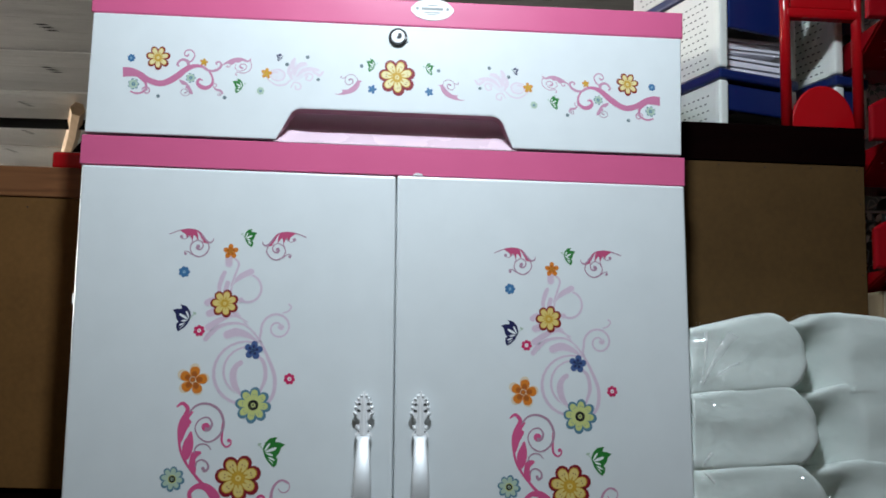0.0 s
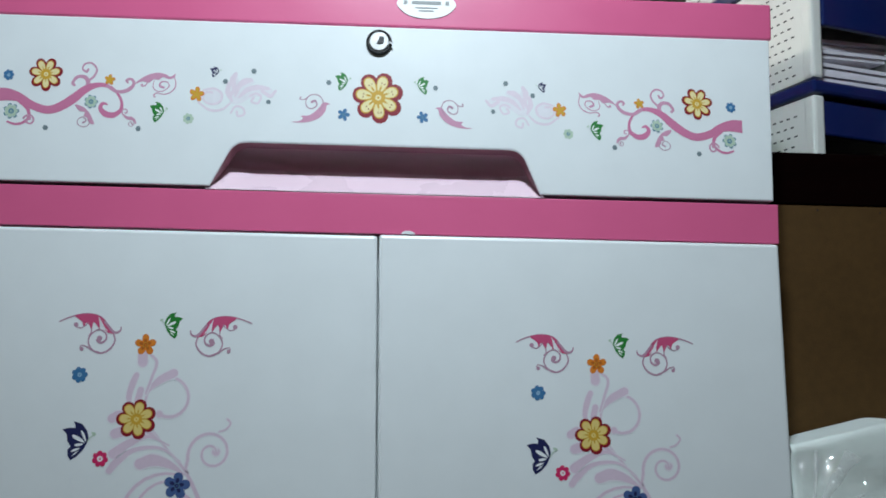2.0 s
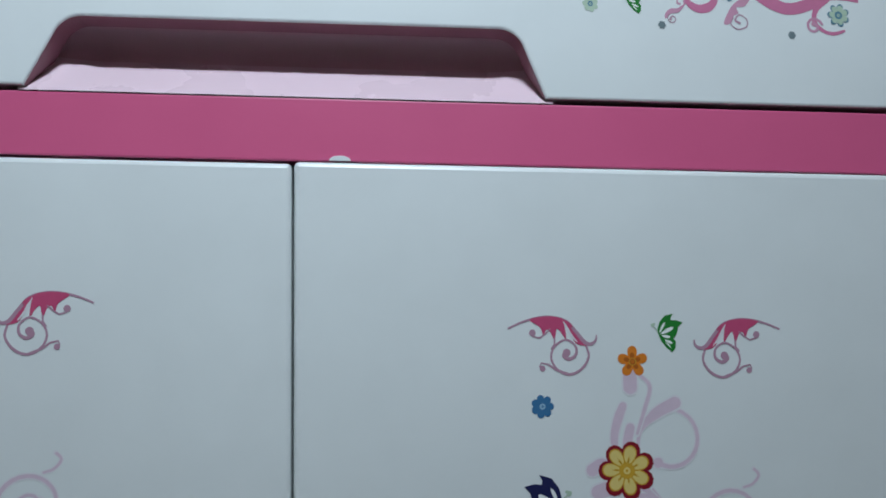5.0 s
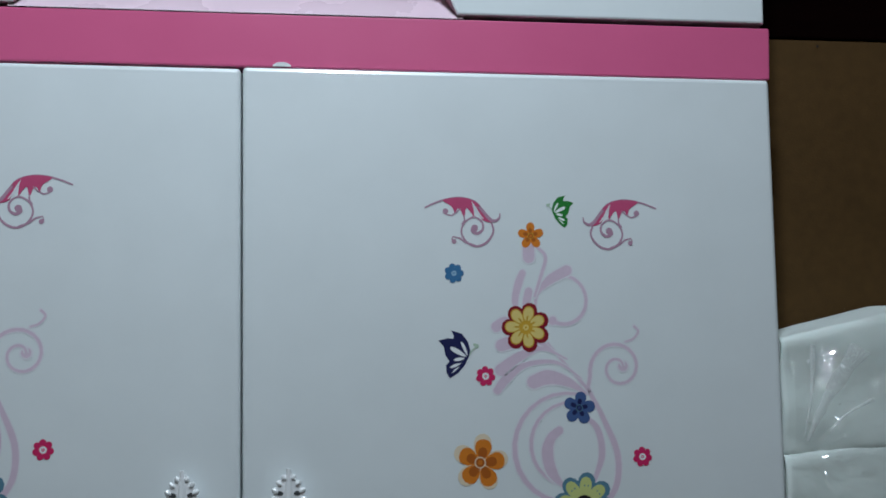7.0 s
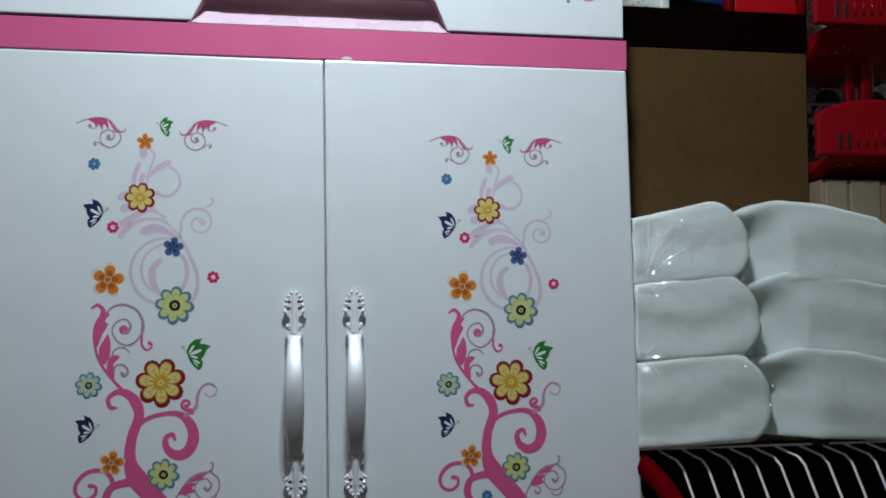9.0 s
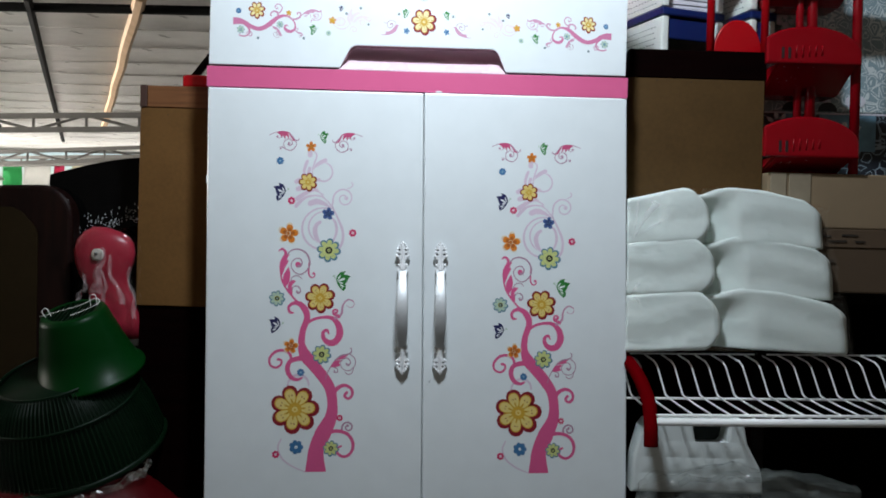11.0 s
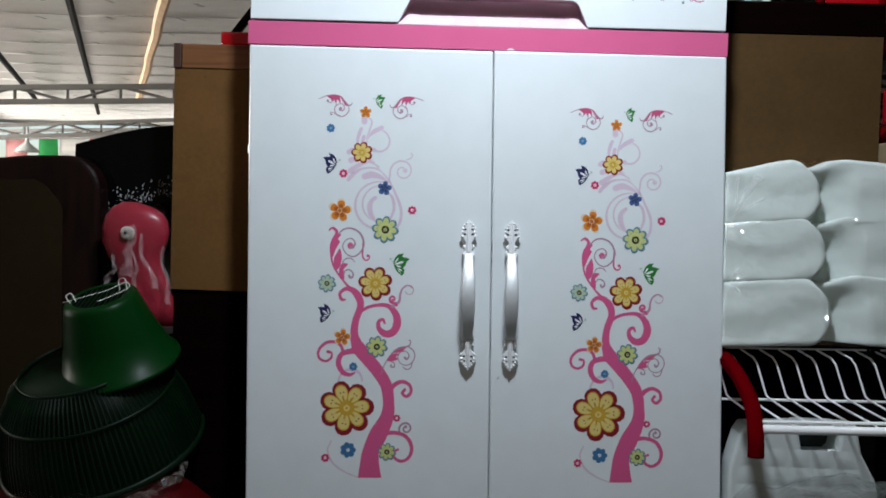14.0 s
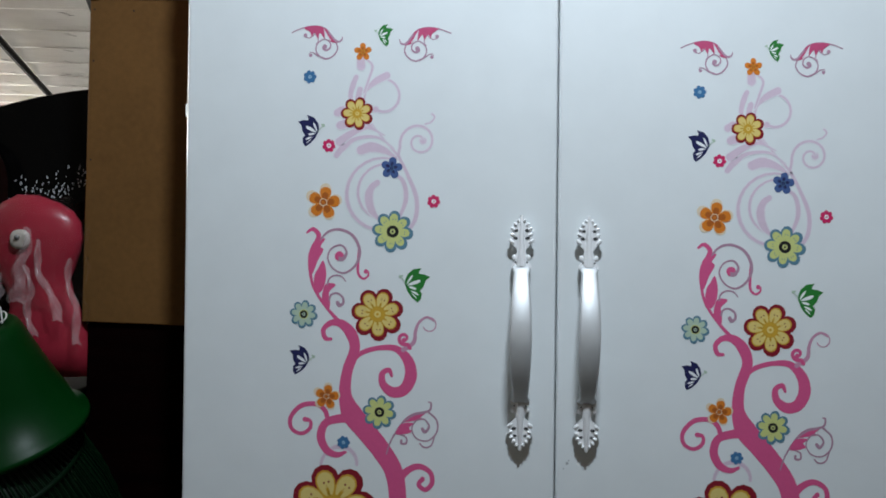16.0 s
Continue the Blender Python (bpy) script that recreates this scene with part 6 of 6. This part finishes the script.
    s.butterfly(556.5, 306, 11, 16.5, NAVY)
    s.butterfly(668, 467, 12.5, 18, GREEN, True, 10)
    s.butterfly(546, 546, 10.5, 15.5, NAVY, False, 4)


def left_door(u, v):
    return (-0.1678 + 0.8694e-3 * (u - 600) + 0.0274e-3 * (v - 500), 1.2706 + 0.0299e-3 * (u - 600) - 0.8717e-3 * (v - 500))


def right_door(u, v):
    x, z = left_door(u, v)
    return (0.183 + 0.955 * (x + 0.164) + 0.0106 * (1.511 - z), 1.503 + 0.9704 * (z - 1.511))


tree(Sheet(left_door, LDOOR))
tree(Sheet(right_door, RDOOR))


def drawer_left(u, v):
    return (-0.1757 + 0.4816e-3 * (u - 300) + 0.0298e-3 * (v - 170), 1.7006 + 0.0162e-3 * (u - 300) - 0.4975e-3 * (v - 170))


def drawer_right(u, v):
    return (0.1922 - 0.4615e-3 * (u - 300) + 0.0140e-3 * (v - 170), 1.6960 + 0.0283e-3 * (u - 300) - 0.4777e-3 * (v - 170))


def spray(s):
    """The sprig at one end of the drawer, and the motifs between it and the middle."""
    # faint ghost of a scroll
    s.leaf("scroll_print", [[(436, 168), (440, 150), (438, 130), (447, 119), (454, 134), (470, 129), (478, 136), (466, 145), (490, 141), (508, 149), (490, 157), (470, 162), (452, 171)], [(396, 156), (410, 146), (424, 154), (420, 168), (404, 170)]], PALER, 0.5)
    for line, w in (([(385, 168), (404, 181), (424, 180), (437, 170)], [1, 2, 2, 1]), ([(394, 148), (412, 146), (424, 155), (420, 168), (404, 171), (393, 162), (398, 152), (408, 152)], [1, 2, 2, 2, 1.5, 1.5, 2, 2]),
                    ([(437, 160), (444, 146), (442, 132), (447, 122)], [2, 5, 7, 4]), ([(446, 158), (452, 142), (462, 134), (472, 132)], [2, 5, 7, 4]), ([(452, 160), (466, 148), (482, 144), (500, 146)], [2, 5, 6, 3]), ([(440, 166), (434, 152), (436, 138)], [2, 6, 4]),
                    ([(470, 158), (480, 154), (488, 160), (482, 170), (472, 167), (476, 161)], [1.5, 1.5, 1.5, 1.5, 1.5, 2]), ([(438, 186), (446, 175), (458, 178), (460, 188), (450, 191), (448, 184)], [1, 1.5, 1.5, 1.5, 1.5, 2]), ([(490, 150), (503, 158), (512, 150)], [3, 4, 2])):
        bm = bmesh.new()
        pts = [(p.x, p.y) for p in curve_pts([(a, b, 0) for a, b in line], 6)]
        s.ribbon(bm, pts, [q * 1.3 + 1.5 for q in w], 1)
        s.out("scroll_print", bm, GHOST)
    s.stroke("branch_print", [(60, 155), (78, 155), (97, 160), (116, 172), (140, 180), (160, 176), (182, 163), (204, 146), (225, 139.5), (242, 143), (254, 153), (261, 167), (259.5, 181), (248, 189), (235, 187), (227, 178), (231, 170), (239, 172)],
             [22, 20, 14, 13, 13, 14, 15, 12, 7.5, 5, 4, 4.5, 6, 9, 10, 7, 5, 2], ROSE, 3, 6, "pink branch")
    s.stroke("branch_print", [(97, 165), (110, 178), (112, 192), (102, 201), (90, 203), (78, 199)], [7, 6, 5, 4, 4, 3], ROSE, 3.2)
    s.stroke("branch_print", [(207, 146), (206, 132), (199, 126), (189, 127), (182, 136), (185, 140)], [8, 7, 6, 5, 4.5, 4], LIGHT_PINK, 2.9)
    s.stroke("curl_print", [(205, 134), (216, 126), (221, 114), (213, 104), (202, 105), (198, 113), (204, 118), (207, 114)], [4, 3.5, 3, 3, 2.8, 2.8, 3.4, 3.6], LIGHT_PINK, 3.2)
    s.stroke("branch_print", [(238, 142), (252, 150), (266, 150), (277, 144), (281, 136), (276, 130), (269, 132), (271, 136)], [4, 5, 6, 6, 5, 4, 3.5, 3], LIGHT_PINK, 3.2)
    s.leaf("feather_print", [[(281, 139), (290, 131), (304, 123), (320, 119.5), (332, 122), (341, 126), (349, 121), (346, 128), (338, 130), (328, 127), (322, 131), (312, 131), (306, 136), (294, 134)]], LIGHT_PINK, 3)
    s.stroke("curl_print", [(347, 127), (349, 140), (343, 150), (331, 155), (318, 153), (313, 157), (316, 160)], [1.6, 1.8, 1.8, 1.8, 1.6, 2, 2.4], LIGHT_PINK, 3)
    s.stroke("curl_print", [(314, 133), (312, 143), (319, 150), (330, 149), (338, 142), (335, 135), (326, 135), (323, 141), (329, 144)], [1, 1.4, 1.5, 1.6, 1.7, 1.8, 2.2, 3.4, 4], LIGHT_PINK, 3)
    s.stroke("curl_print", [(304, 134), (299, 141), (293, 141), (295, 138)], [1.4, 1.8, 2.2, 2.4], LIGHT_PINK, 3)
    s.spiral("curl_print", 113, 197, 10, 3, 200, 1.2, [3, 3, 3], LIGHT_PINK, 3, 3)
    s.leaf("feather_print", [[(186, 172), (196, 174), (206, 181), (213, 192), (217, 203), (211, 203), (206, 194), (200, 190), (202, 184), (193, 182)]], LIGHT_PINK, 3)
    s.stroke("curl_print", [(206, 195), (209, 203), (201, 208), (191, 204), (191, 196), (199, 192), (204, 198), (199, 201)], [1.2, 1.4, 1.4, 1.4, 1.4, 1.4, 2, 3], THIN, 3)
    s.stroke("curl_print", [(262, 186), (263, 180), (269, 180), (270, 185), (266, 186)], [2, 1.8, 1.8, 2, 2.4], LIGHT_PINK, 3)
    s.leaf("feather_print", [[(260, 184), (270, 191), (278, 192), (284, 198), (284, 204), (278, 198), (268, 195)]], LIGHT_PINK, 3)
    s.spiral("curl_print", 276, 203, 6, 2, 300, 1.2, [1, 1.2, 1.4], THIN, 3, 1.6)
    s.leaf("crest_print", [[(537, 200), (549, 199.5), (556, 195), (553, 191), (558, 190.5), (566, 190), (576, 184), (584, 176), (589, 170), (595, 169), (601, 172), (596, 173), (593, 183), (583, 194), (566, 200.5), (548, 202)]], LIGHT_PINK, 3)
    s.stroke("curl_print", [(583, 183), (590, 171), (585, 159), (573, 155.5), (563, 162), (562, 174), (570, 179), (579, 174), (577, 166), (571, 168)], [1.6, 1.6, 1.5, 1.5, 1.5, 1.5, 1.7, 2.2, 3, 4], THIN, 3)
    s.stroke("curl_print", [(566, 160), (558, 164), (552, 163), (554, 159)], [1.2, 1.4, 1.6, 1.8], THIN, 3)
    for u, v in ((79, 123), ):
        s.flower(u, v, 9, 7, 0, BLUE, BLUE, PALE_BLUE, "small blue flower", core=0.3)
    for u, v, r in ((500, 168, 4.5), (139, 209, 5), (288, 211, 5), (430, 134, 5), (477, 117, 5), (600, 136, 5)):
        s.flower(u, v, r * 0.9, 6, 0, GREYTEAL, GREYTEAL, GREYTEAL, "tiny grey-green flower", core=0.3)
    s.flower(369, 195, 9, 7, 0, FGREEN, FGREEN, TEAL, "small pale green flower", core=0.34)
    s.flower(623, 189, 10.5, 5, -70, BLUE, BLUE, TEAL, "small blue flower", core=0.22, fat=0.8, rimw=0.7)
    s.flower(242, 131, 9, 5, -80, ORANGE, GOLD, GOLD, "small orange flower", core=0.3, fat=0.8, rimw=0.74)
    s.flower(383, 155, 12.5, 5, -80, ORANGE, GOLD, GOLD, "small orange flower", core=0.3, fat=0.8, rimw=0.74, inner=0.5)
    s.flower(84, 182, 13, 7, 0, TEAL, FGREEN, TEAL, "pale green flower", core=0.34, rimw=0.72, inner=0.66)
    s.flower(212, 167, 11.5, 7, 0, TEAL, FGREEN, TEAL, "pale green flower", core=0.34, rimw=0.72, inner=0.66)
    s.flower(139, 122, 28, 7, -64, RED_I, PALE_YELLOW, GOLD, "yellow flower rimmed in red", core=0.3, rimw=0.76, inner=0.5)
    s.butterfly(319, 184, 11.5, 17, GREEN)
    s.butterfly(622, 134, 10.5, 15.5, GREEN)
    s.butterfly(413, 118, 7.5, 9, NAVY)


spray(Sheet(drawer_left, DRAWER))
spray(Sheet(drawer_right, DRAWER))
Sheet(drawer_left, DRAWER).flower(681, 161, 43, 7, -68, RED_I, PALE_YELLOW, GOLD, "large yellow flower rimmed in red", dots=True, core=0.27, inner=0.55, shift=-0.03)
